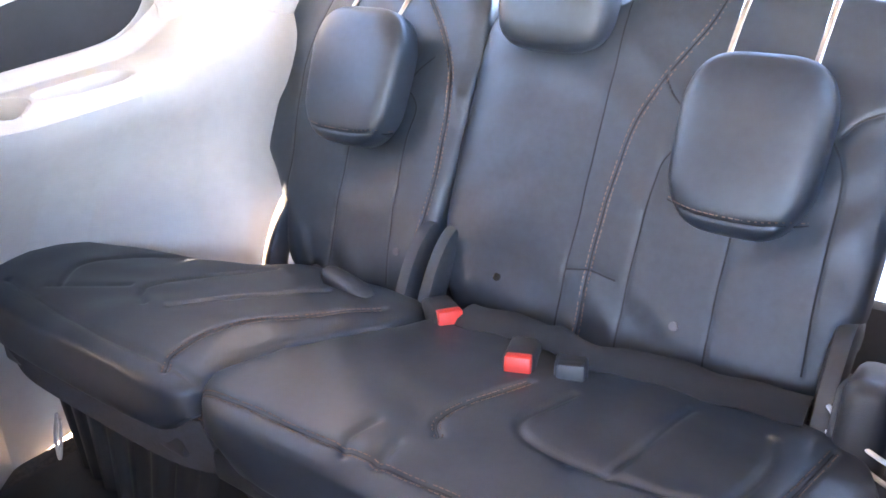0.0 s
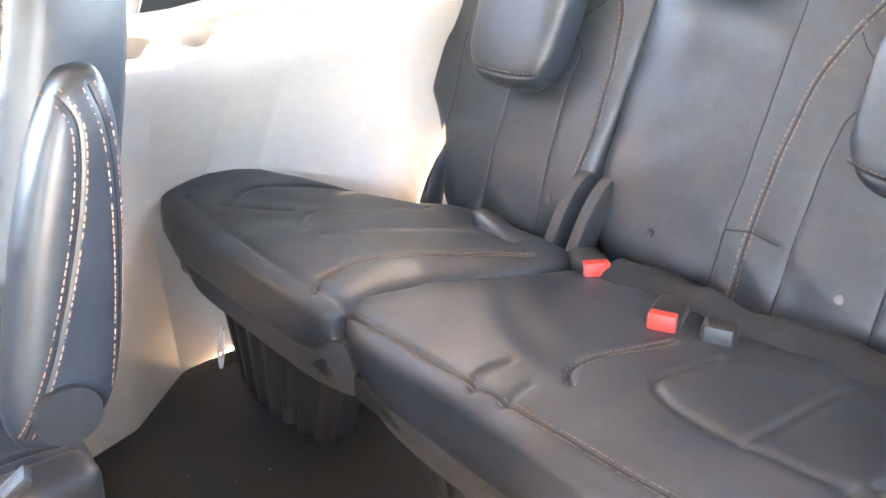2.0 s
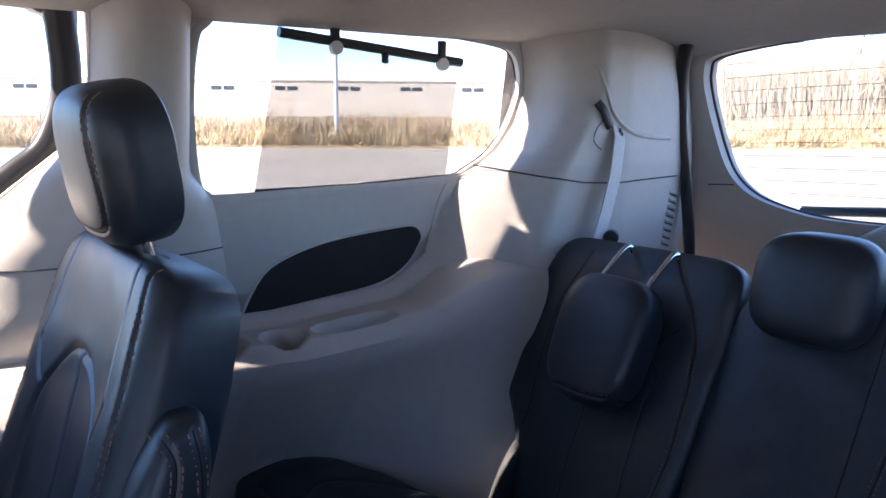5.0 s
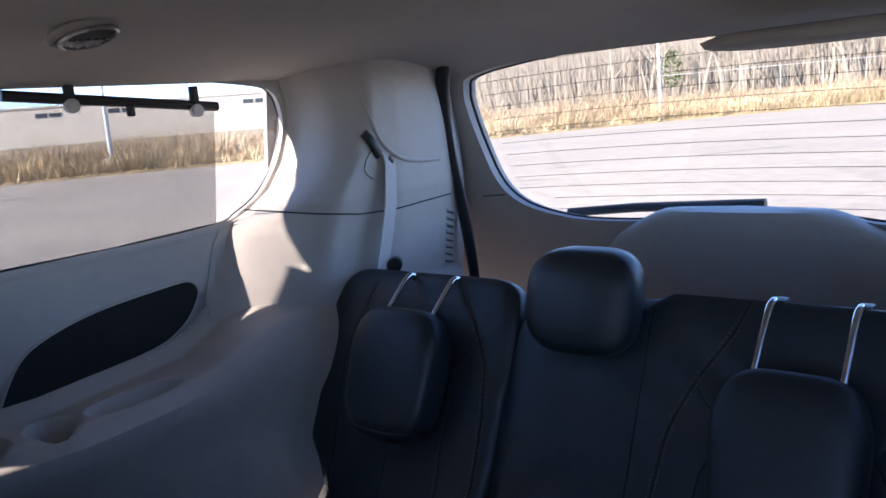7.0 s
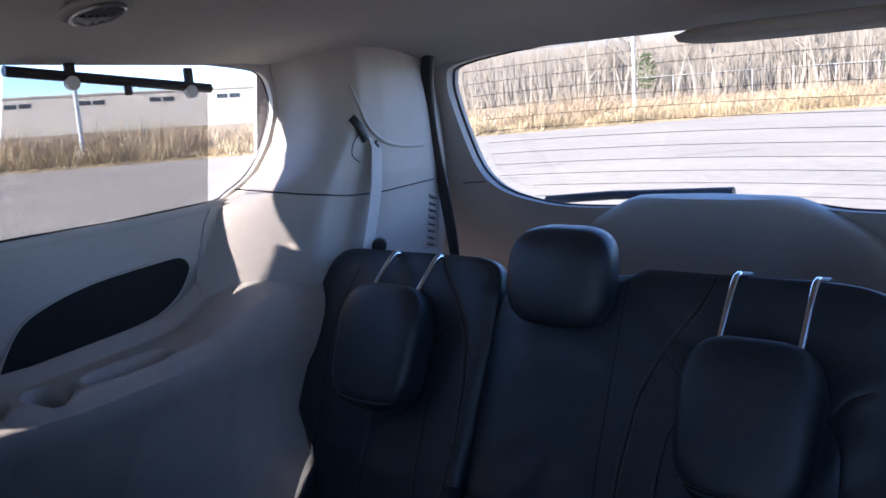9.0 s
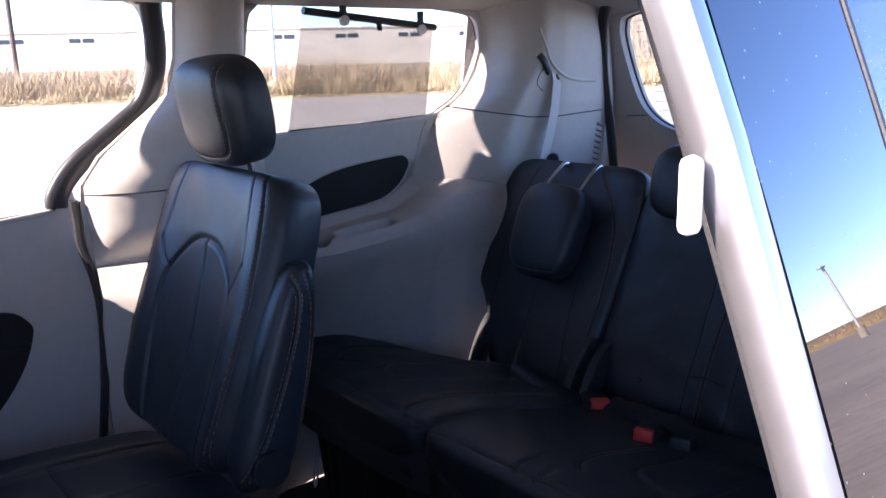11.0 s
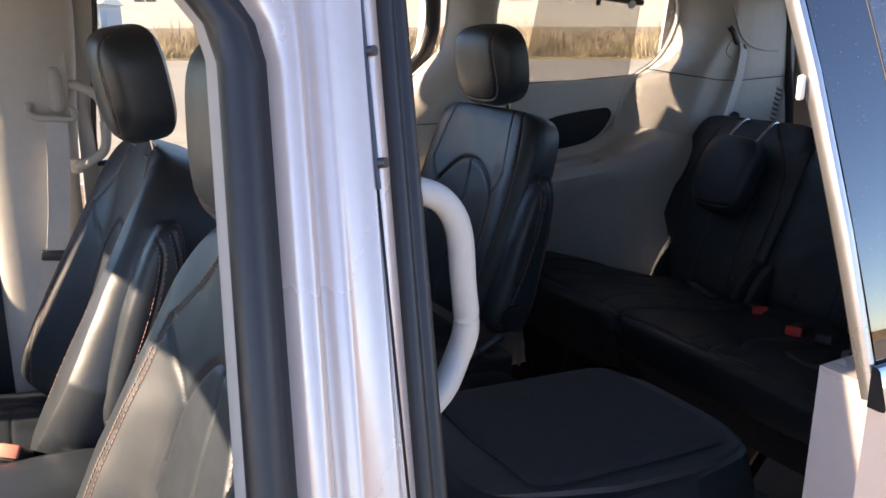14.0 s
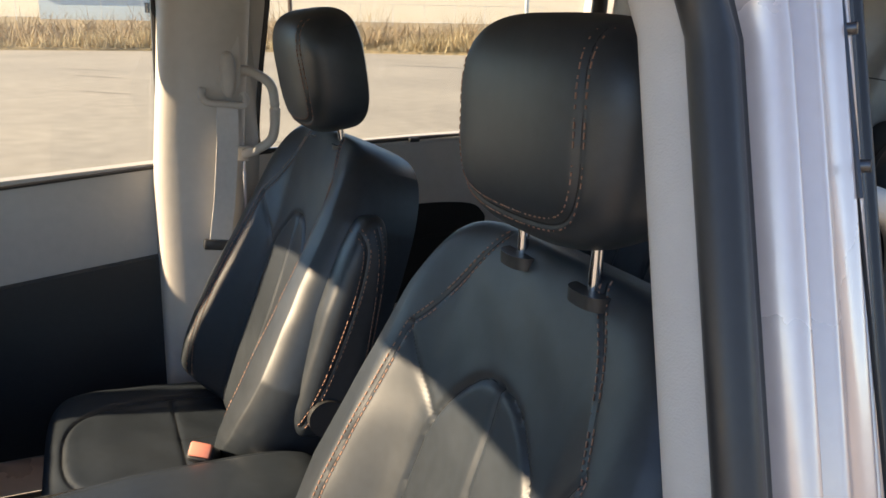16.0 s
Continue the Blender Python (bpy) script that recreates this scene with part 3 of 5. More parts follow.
# right sliding door, closed
SDW = closed2([(.078, 1.60), (.083, 1.526), (.066, 1.41), (-.0, 1.355), (-.064, 1.312), (-.12, 1.25), (-.14, 1.195), (-.20, 1.182), (-.435, 1.175), (-.80, 1.158), (-.845, 1.17), (-.842, 1.3), (-.82, 1.5), (-.812, 1.60), (-.77, 1.618), (-.4, 1.622), (.0, 1.622), (.06, 1.615)], 4)
DX = lambda y, z: (-.845 + .05 * (z - 1.2) + .10 * max(0, z - 1.2), y, z)
door = tagged(new("door_sliding_right"), "closed sliding door with grey trim and black lower pod", "door", kind="structure")
part("panel", plate([(-.89, 1.67), (-.89, .40), (-.068, .40), (-.055, 1.03), (-.088, 1.185), (-.10, 1.235), (-.06, 1.29), (.02, 1.352), (.098, 1.418), (.118, 1.5), (.122, 1.67)], [SDW], DX, (-.05, 0, 0)), TRIM, door)
part("window_seal", sweep([Vector(DX(y, z)) + Vector((-.004, 0, 0)) for y, z in grown(SDW, .006)], oval_profile(.007, .008, .8, 10), up=(1, 0, 0), closed=True), RUBBER, door, "black rubber seal")
part("window_seal", sweep(smooth_line([Vector(DX(y, z)) + Vector((.002, 0, 0)) for y, z in ((.092, 1.62), (.100, 1.53), (.095, 1.468), (.068, 1.400), (.020, 1.358), (-.027, 1.322), (-.072, 1.288), (-.106, 1.252), (-.128, 1.215), (-.132, 1.19))], 5), oval_profile(.024, .014, .8, 12), up=(1, 0, 0)), RUBBER, door, "thick black rubber seal")
part("pane", plate(grown(SDW, .01), [], lambda y, z: Vector(DX(y, z)) + Vector((-.04, 0, 0)), (-.004, 0, 0)), GLASS, door).visible_shadow = False
POD = closed2([(-.210, .918), (-.217, .949), (-.258, .978), (-.376, .988), (-.489, .982), (-.65, .975), (-.80, .955), (-.83, .80), (-.80, .71), (-.60, .700), (-.461, .700), (-.368, .714), (-.295, .762), (-.237, .843)], 4)
part("pod", plate(POD, [], lambda y, z: Vector(DX(y, z)) + Vector((.006, 0, 0)), (-.012, 0, 0)), SPEAKER, door, "black speaker and pocket panel")
part("belt_strip", sweep([Vector(DX(y, z)) + Vector((.002, 0, 0)) for y, z in ((-.14, 1.182), (-.3, 1.168), (-.55, 1.157), (-.82, 1.146))], oval_profile(.006, .005, 1, 8), up=(1, 0, 0)), TRIM, door)
part("pod_fold", sweep(smooth_line([Vector(DX(y, z)) + Vector((.010, 0, 0)) for y, z in ((-.225, .885), (-.33, .895), (-.5, .885), (-.8, .86))], 5), oval_profile(.005, .004, 1, 8), up=(1, 0, 0)), SPEAKER, door)
part("latch", box((.012, .03, .012), Vector(DX(-.435, 1.168)) + Vector((.006, 0, 0)), .003), PLASTIC, door)
gap = smooth_line([Vector(DX(y, z)) + Vector((.034, -.014, 0)) for y, z in ((-.092, 1.205), (-.088, 1.16), (-.086, 1.107), (-.066, 1.028), (-.058, .934), (-.067, .776), (-.086, .615), (-.095, .42))], 5)
tagged(part("trim_door_seal_right", sweep(gap, oval_profile(.010, .012, 1, 8), up=(1, 0, 0)), RUBBER), "black rubber door seal", "seal", kind="structure")

# right centre pillar
rows = []
for z in np.linspace(1.66, .40, 26):
    yc = -.975 - .03 * min(1, max(0, (1.5 - z) / .4))
    hw = .10 + .012 * max(0, 1.3 - z)
    xo = -.835 + .12 * max(0, z - 1.15)
    rows.append([(xo + .085 * math.sin(a) ** .32 - .0, yc - hw * math.cos(a), z) for a in np.linspace(0, math.pi, 25)])
tagged(part("pillar_centre_right", sheet(rows, thickness=(-.012, 0, 0)), TRIM), "pale grey plastic centre pillar cover", "pillar", kind="structure")

# right front door
FX = lambda y, z: (-.845 + .05 * (z - 1.2) + .10 * max(0, z - 1.2), y, z)
fdoor = tagged(new("door_front_right"), "closed front door with grey and black trim", "door", kind="structure")
FW = [(-1.075, 1.14), (-1.07, 1.3), (-1.02, 1.50), (-1.01, 1.60), (-1.2, 1.61), (-1.7, 1.60), (-2.0, 1.50), (-2.15, 1.30), (-2.2, 1.10), (-1.8, 1.085)]
part("panel", plate([(-1.0, 1.66), (-1.085, 1.14), (-1.09, .40), (-2.5, .40), (-2.5, 1.05), (-2.3, 1.1), (-2.1, 1.4), (-1.9, 1.66)], [FW], FX, (-.05, 0, 0)), DOOR_TRIM, fdoor)
part("pane", plate(grown(FW, .01), [], lambda y, z: Vector(FX(y, z)) + Vector((-.04, 0, 0)), (-.004, 0, 0)), GLASS, fdoor).visible_shadow = False
part("armrest", plate([(-1.095, .912), (-1.095, .42), (-2.4, .42), (-2.4, .82), (-1.5, .86)], [], lambda y, z: Vector(FX(y, z)) + Vector((.03, 0, 0)), (-.04, 0, 0)), PLASTIC, fdoor, "black lower door trim")
part("window_seal", sweep([Vector(FX(y, z)) for y, z in ((-1.08, 1.62), (-1.085, 1.3), (-1.088, 1.12), (-1.092, .42))], oval_profile(.006, .008, 1, 8), up=(1, 0, 0)), RUBBER, fdoor)
part("belt_seal", sweep([Vector(FX(y, z)) + Vector((.004, 0, 0)) for y, z in ((-1.08, 1.132), (-1.5, 1.092), (-2.2, 1.07))], oval_profile(.005, .006, 1, 8), up=(1, 0, 0)), RUBBER, fdoor)

# unseen front end: bulkhead, dash and windscreen, which close and shade the van
tagged(part("wall_front", box((1.7, .85, .72), (0, -2.50, .70), .10, seg=3), PLASTIC), "black dashboard bulkhead", "dashboard", kind="structure")
ws = tagged(new("window_windscreen"), "raked windscreen", "window", kind="structure")
part("pane", sheet([[(x, -2.05 - .85 * f, 1.64 - .56 * f) for x in np.linspace(-.72, .72, 6)] for f in np.linspace(0, 1, 6)], thickness=(0, -.003, -.003)), WINDSCREEN, ws).visible_shadow = False
for side in (1, -1):
    tagged(part("pillar_front_" + ("left" if side > 0 else "right"), sweep([(side * .74, -1.98, 1.63), (side * .80, -2.4, 1.36), (side * .86, -2.85, 1.08)], oval_profile(.05, .035, .8, 12)), PAINT), "painted front pillar", "pillar", kind="structure")
# bonnet, also out of view, added as a shading body
tagged(part("bonnet", box((1.75, .95, .55), (0, -3.2, .78), .12, seg=4), PAINT), "painted van bonnet", "bonnet", kind="structure")

# left rear quarter, outside
tagged(part("wall_body_left", plate([(.10, 1.18), (.10, .30), (1.75, .30), (1.75, 1.22)], [], lambda y, z: (.86 + .03 * math.sin((z - .3) * 3), y, z), (.03, 0, 0)), PAINT), "painted rear wing", "wall", kind="structure")
tagged(part("wall_body_right", plate([(-2.9, .92), (-2.9, .28), (1.75, .28), (1.75, 1.2), (-.05, 1.14), (-1.0, 1.08), (-2.2, 1.03)], [], lambda y, z: (-.935, y, z), (-.02, 0, 0)), PAINT), "painted van flank", "wall", kind="structure")
# added wall that keeps outside light from showing under the tailgate
tagged(part("wall_rear_lower", box((1.66, .05, .30), (0, 1.60, .37), .01), SHELL), "plain charcoal wall added to close the gap below the tailgate", "wall", kind="structure")
tagged(part("trim_sill_left", box((.14, 2.6, .14), (.83, -1.05, FLOOR - .05), .02), PAINT), "painted door sill", "sill", kind="structure")
tagged(part("wall_underbody", box((1.66, 4.2, .10), (0, -.4, .27), .02), PLASTIC), "black underbody", "underbody", kind="structure")


# left centre pillar, between the open doors
def pillar_piece(name, plan, material, label, z0=.36, z1=1.66):
    rows = []
    for z in np.linspace(z1, z0, 48):
        lean = -.34 * (z - 1.33) if z > 1.1 else .078 + .02 * (1.1 - z)
        flare = min(.22, 9 * max(0, z - 1.465) ** 2)        # the front edge runs forward into the roof rail
        rows.append([(x + lean, y + .085 * (z - 1.33) - flare * max(0, min(1, (-.862 - y) / .03)), z) for x, y in smooth_plan(plan)])
    return part(name, sheet(rows, thickness=None), material, lp, label)


def smooth_plan(plan):
    return [(p.x, p.y) for p in smooth_line([(x, y, 0) for x, y in plan], 5)]


def on_skin(x, y, z):
    return (x - .36 * (z - 1.33), y + .07 * (z - 1.33), z)


lp = tagged(new("pillar_centre_left"), "silver lilac centre pillar with grey inner trim and black seals", "pillar", kind="structure")
pillar_piece("inner_trim", [(.74, -.82), (.776, -.868), (.784, -.903), (.794, -.916), (.812, -.917), (.832, -.911), (.843, -.904), (.845, -.895)], TRIM, "pale grey inner trim")
pillar_piece("front_seal", [(.834, -.907), (.840, -.916), (.850, -.921), (.862, -.918), (.869, -.908), (.866, -.898), (.860, -.892), (.857, -.884), (.852, -.880)], RUBBER, "black rubber seal")
pillar_piece("painted_skin", [(.848, -.894), (.857, -.887), (.874, -.880), (.879, -.872), (.876, -.866), (.866, -.861), (.864, -.857), (.870, -.850), (.874, -.844), (.870, -.836), (.8665, -.824), (.866, -.812), (.8635, -.8095), (.865, -.807), (.860, -.799), (.846, -.790), (.831, -.786)], PAINT, "painted skin")
pillar_piece("rear_seal", [(.833, -.790), (.842, -.783), (.843, -.776), (.838, -.770), (.840, -.764), (.834, -.757), (.815, -.752), (.775, -.752), (.745, -.765), (.74, -.82)], RUBBER, "dark rubber seal and cover")
part("striker_strip", sweep([on_skin(.866, -.8085, z) for z in np.linspace(1.372, 1.53, 8)], oval_profile(.0022, .0035, .8, 8), up=(1, 0, 0)), SNAP, lp)
part("panel_joint", sweep([on_skin(.8655, -.8085, z) for z in np.linspace(1.12, 1.372, 8)], disc(.0013, 6), up=(1, 0, 0)), SEAM, lp)
for z in (1.391, 1.473):
    p0 = Vector(on_skin(.866, -.806, z))
    part("bolt", tube([p0, p0 + Vector((.006, .004, .001))], .0042, 10), SNAP, lp)
handle = thing("grab_handle", (.825, -.735, 1.27), "pale grey plastic grab handle on the centre pillar", "handle")
part("grip", sweep(smooth_line([(-.022, -.036, .094), (-.010, -.018, .090), (-.003, .001, .080), (.0, .014, .055), (.001, .018, .010), (.003, .020, -.033), (.004, .010, -.060), (.016, -.010, -.080), (.028, -.036, -.092)], 6), oval_profile(.0115, .0115, .9, 14)), TRIM, handle)
for q in ((-.024, -.036, .094), (.028, -.036, -.092)):
    part("mount", box((.026, .016, .032), q, .006, seg=3), TRIM, handle)

# left sliding door, slid open
EDGE = -.365
SX = lambda y, z: (.985 - .27 * max(0, z - 1.15) - .15 * max(0, z - 1.15) ** 2 - .02 * max(0, 1.15 - z), y, z)
sd = tagged(new("door_sliding_left"), "open sliding door, silver lilac, with dusty privacy glass", "door", kind="structure")
part("skin", plate([(EDGE, 1.165), (EDGE + .01, .34), (.72, .34), (.72, 1.18)], [], SX, (-.055, 0, 0)), PAINT, sd)
def glazing(za, zb, lo, hi, d):
    """A curved strip of the door between two slanting edges."""
    rows = []
    for z in np.linspace(za, zb, 14):
        f = (z - za) / (zb - za)
        ya, yb = lo[0] + (lo[1] - lo[0]) * f, hi[0] + (hi[1] - hi[0]) * f
        rows.append([Vector(SX(ya + (yb - ya) * g, z)) + Vector((d, 0, 0)) for g in np.linspace(0, 1, 8)])
    return sheet(rows, thickness=(-.005, 0, 0))


part("pane", glazing(1.178, 1.64, (EDGE + .115, EDGE + .075), (.68, .62), -.004), TINTED, sd).visible_shadow = False
part("applique", glazing(1.177, 1.64, (EDGE + .012, EDGE - .01), (EDGE + .112, EDGE + .072), 0), BLACK_GLASS, sd, "gloss black pillar cover")
part("applique_joint", sweep([Vector(SX(EDGE + .1135 - .04 * f, 1.178 + .462 * f)) + Vector((-.001, 0, 0)) for f in np.linspace(0, 1, 8)], disc(.0022, 6), up=(1, 0, 0)), SHELL, sd)
part("window_back", glazing(1.177, 1.64, (EDGE + .012, EDGE - .01), (EDGE + .112, EDGE + .072), -.02), PLASTIC, sd)
part("edge_strip", sweep([Vector(SX(EDGE + .004 - .045 * (z - 1.17), z)) + Vector((-.006, 0, 0)) for z in (1.15, 1.3, 1.45, 1.64)], oval_profile(.006, .0085, .7, 12), up=(1, 0, 0)), SATIN, sd, "satin metal edge")
part("clip", box((.006, .008, .024), Vector(SX(EDGE - .020, 1.435)) + Vector((-.012, 0, 0)), .003), WHITE, sd)
part("belt_moulding", sweep([Vector(SX(y, 1.165 + .008 * (y - EDGE))) + Vector((.006, 0, 0)) for y in (EDGE - .002, 0.0, .4, .72)], [(-.020, -.006), (-.020, .000), (-.017, .003), (.016, .013), (.020, .012), (.021, .007), (.021, -.006)], up=(1, 0, 0)), CHROME, sd, "polished chrome moulding")
part("glass_seal", sweep([Vector(SX(y, 1.185 + .008 * (y - EDGE))) + Vector((.004, 0, 0)) for y in (EDGE + .10, 0.0, .4, .70)], oval_profile(.0035, .004, 1, 8), up=(1, 0, 0)), RUBBER, sd)


# ---- seats ----
def seat_back_seams(W, H, peak, front=False):
    """The arch with its spine and notches, the upper panel's seams and the bolster's edge seams."""
    a = W * (.195 if front else .27)
    arch = curve2([(-a * .9, .02), (-a * 1.05, peak * .55), (-a * .95, peak * .80), (-a * .45, peak * .965), (0, peak), (a * .45, peak * .965), (a * .95, peak * .80), (a * 1.05, peak * .55), (a * .9, .02)])
    spine = [(0, peak), (.004, peak * .6), (-.004, .02)]
    far = (W * .33, peak - .003) if front else (W * .335, peak * .95)
    nr = curve2([(a * .95, peak * .80), ((a + far[0]) / 2, (peak * .80 + far[1]) / 2 - .006), far])
    inner = curve2([far, (W * .30, H * .86), (W * .265, H * .985)])
    outer = curve2([(W * .335, H * .985), (W * .385, H * .88), (W * .415, H * .70), (W * .425, H * .48), (W * .41, H * .25), (W * .38, .03)])
    if front:
        inner = curve2([(W * .16, H * .985), (W * .22, H * .9), (W * .28, H * .80), far])
        outer = curve2([far, (W * .355, H * .50), (W * .36, H * .28), (W * .33, .03)])
    mirror = lambda line: [(-x, q) for x, q in line]
    return arch, spine, mirror(nr), nr, mirror(outer), outer, mirror(inner), inner


def headrest(parent, x0, y0, z0, lean, W=.262, H=.225, posts=True, gap=.05, deep=.117, post=.068, sink=0.0, post_x=0.0):
    put = reclined(x0, y0, z0, lean)
    seam = curve2([(-W * .40, H * .93), (-W * .415, H * .5), (-W * .38, H * .22), (-W * .2, H * .13), (W * .1, H * .12), (W * .28, H * .16), (W * .345, H * .30), (W * .35, H * .55), (W * .33, H * .93)])
    pad = Pad(W, H, deep * .53, deep * .47, put, p=3.2, q=3.4, wf=lambda v: .90 + .10 * np.sin(np.clip(v, 0, 1) * 2.3), seams=[(seam, .003, .0035)], bulge=lambda x, s: .006 * np.cos(x / W * 2.6))
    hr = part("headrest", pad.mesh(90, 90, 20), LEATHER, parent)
    seam_parts(pad, [seam], hr)
    for sh in (.006, -.006):
        part("stitching", pad.stitches(seam, shift=sh), THREAD, hr, "rust-coloured thread")
    if posts:
        for sx in (post_x - post, post_x + post):
            part("post", tube([put(sx, -gap - .012 - sink, .006), put(sx, .02, .006)], .0065, 12), CHROME, parent)
            g0 = Vector(put(sx, -gap + .002 - sink, .006))
            part("post_guide", sweep([g0 - Vector((0, 0, .008)), g0 + Vector((0, 0, .004)), g0 + Vector((0, 0, .006))], oval_profile(.030, .020, .8, 20), up=(0, 1, 0)), PLASTIC, parent)
    return hr


def bucket_seat(at, label, group, W=.50, H=.56, lean=18, peak=.40, back_z=.36, armrest_side=0, hr_gap=.05, hr_h=.225, hr_w=.262, hr_fwd=.03, hr_tilt=14, hr_deep=.117, top=.68, arm_off=.44, folded=False, cush_depth=.52, cushion_z=.335, pedestal=True, cover=LEATHER, bolster=.028, square=6.5, cush_w=0, sides=True, stitched=True, mid=1.0, front=False, ext=0.0, thick=.075, post=.068, sink=0.0, post_x=0.0):
    """A leather bucket seat facing -y; its origin lies on the floor under the hip."""
    seat = thing("bucket_seat", at, label, "seat", group)
    if folded:
        base = (0, -.02, back_z + .07)
        put = reclined(*base, -87)
    else:
        put = reclined(0, -ext * math.sin(radians(lean)), back_z - ext * math.cos(radians(lean)), lean)
        H, peak = H + ext, peak + ext
    arch, spine, nl, nr, sl, sr, il, ir = seat_back_seams(W, H, peak, front)
    seams = [(arch, .0055, .0045), (spine, .0035, .004), (nl, .003, .0035), (nr, .003, .0035), (sl, .0030, .0035), (sr, .0030, .0035), (il, .0022, .003), (ir, .0022, .003)]
    wf = lambda v: np.interp(v, [0, .12, .35, .6, .8, .93, 1], [.97, 1.03, mid, 1.0, .86 + (top - .68) * .6, .72 + (top - .68), top] if front else [.80, .90, mid, .97, .83 + (top - .68) * .6, .72 + (top - .68), top])
    ease = lambda f: f * f * (3 - 2 * f)
    bulge = lambda x, s: bolster * ease(np.clip((np.abs(x) - W * .20) / (W * .19), 0, 1)) * np.clip(1.15 - s / H, 0, 1) - .012 * np.cos(np.clip(x / W * 4, -1.5, 1.5)) * np.sin(np.clip(s / H, 0, 1) * 3.1)
    pad = Pad(W, H, .055, thick, put, p=4.0, q=square, wf=wf, seams=seams, bulge=bulge, wrinkle=.0007, seed=at[0] * 7)
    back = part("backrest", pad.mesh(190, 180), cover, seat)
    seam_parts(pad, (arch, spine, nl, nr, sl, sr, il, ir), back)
    for line in ((sl, sr, il, ir) if front else (sl, sr)) if stitched else ():
        for sh in (.0055, -.0055):
            part("stitching", pad.stitches(line, shift=sh), THREAD, back, "rust-coloured thread")
    shell = Pad(W * .93, H * .97, .02, thick + .013, put, p=4, q=6, wf=wf)
    sh = part("back_shell", shell.mesh(24, 24), SHELL, seat, "charcoal plastic back shell")
    if folded:
        panel = Pad(W * .70, H * .74, .004, .006, lambda x, h, d: put(x, h + H * .11, -.086 - d), p=7, q=8)
        part("back_panel", panel.mesh(20, 20), CLOTH_BLACK, sh, "black cloth panel")
    if folded:
        headrest(seat, 0, put(0, H + .05, 0)[1], put(0, H + .05, 0)[2], -87, gap=.05)
    else:
        e = put(0, H + hr_gap - .012, hr_fwd)
        headrest(seat, 0, e[1], e[2], lean - hr_tilt, W=hr_w, H=hr_h, gap=hr_gap, deep=hr_deep, post=post, sink=sink, post_x=post_x)
    # cushion
    cw = cush_w or W * 1.16
    cput = flat_pad(0, .06, cushion_z, 4)
    c1 = curve2([(-cw * .30, .04), (-cw * .32, cush_depth * .55), (-cw * .25, cush_depth * .86), (0, cush_depth * .93), (cw * .25, cush_depth * .86), (cw * .32, cush_depth * .55), (cw * .30, .04)])
    c2 = [(-cw * .31, cush_depth * .5), (cw * .31, cush_depth * .5)]
    c3 = [(0, .05), (0, cush_depth * .5)]
    cpad = Pad(cw, cush_depth, .085, .09, cput, p=5, q=6, seams=[(c1, .005, .0045), (c2, .003, .004), (c3, .002, .004)], bulge=lambda x, s: .022 * np.clip((np.abs(x) - cw * .27) / (cw * .15), 0, 1), wf=lambda v: np.interp(v, [0, .5, 1], [.94, 1, .97]), wrinkle=.0012, seed=3 + at[1])
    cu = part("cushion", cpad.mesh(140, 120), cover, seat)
    seam_parts(cpad, (c1, c2, c3), cu)
    if pedestal:
        part("pedestal", box((min(W * .80, (cush_w or 9) * .8), cush_depth * .78, cushion_z - .04), (0, -.18, (cushion_z - .04) / 2), .03), PLASTIC, seat)
        for sx in (-1, 1) if sides else ():
            part("side_cover", Pad(.34, .20, .018, .012, lambda x, h, d, s=sx: (s * (W * .50 + d), x * .9 - .10, .16 + h), p=3, q=3).mesh(16, 14), PLASTIC, seat)
    if armrest_side:
        aput = lambda x, h, d: (armrest_side * (W * arm_off + d), x + .015 + h * .235, back_z + .01 + h)
        line = curve2([(-.014, .366), (.004, .33), (.002, .24), (-.018, .12), (-.044, .03)])
        line2 = curve2([(.016, .370), (.036, .305), (.048, .18), (.050, .05)])
        ap = Pad(.125, .385, .050, .03, aput, p=3.4, q=4, wf=lambda v: np.interp(v, [0, .15, .6, .85, 1], [.98, 1, .84, .66, .50]), cf=lambda v: np.interp(v, [0, 1], [-.004, .012]), seams=[(line, .002, .003), (line2, .002, .003)])
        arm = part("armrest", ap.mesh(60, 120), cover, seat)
        seam_parts(ap, (line, line2), arm)
        for sh in (.006, -.006):
            part("stitching", ap.stitches(line, shift=sh), THREAD, arm, "rust-coloured thread")
            part("stitching", ap.stitches(line2, shift=sh), THREAD, arm, "rust-coloured thread")
        part("pivot_cap", tube([(armrest_side * (W * arm_off + .040), .02, back_z + .058), (armrest_side * (W * arm_off + .058), .02, back_z + .058)], .033, 24), PLASTIC, seat)
    return seat


def buckle(at, rot, label, stalk=.07, k=1.0, red=True, tone=RED):
    b = thing("seat_belt_buckle", at, label, "buckle")
    b.rotation_euler = [radians(a) for a in rot]
    b.scale = (k, k, k)
    part("housing", box((.034, .065, .024), (0, 0, 0), .006, seg=3), PLASTIC, b)
    part("release_button", box((.028, .016, .019), (0, -.0285, .0035), .003), tone if red else PLASTIC, b, "red release button" if red else "black end")
    part("slot", box((.024, .004, .003), (0, -.0335, -.008), .001), RUBBER, b)
    part("stalk", box((.026, stalk, .012), (0, .03 + stalk / 2, -.002), .004), PLASTIC, b)
    return b


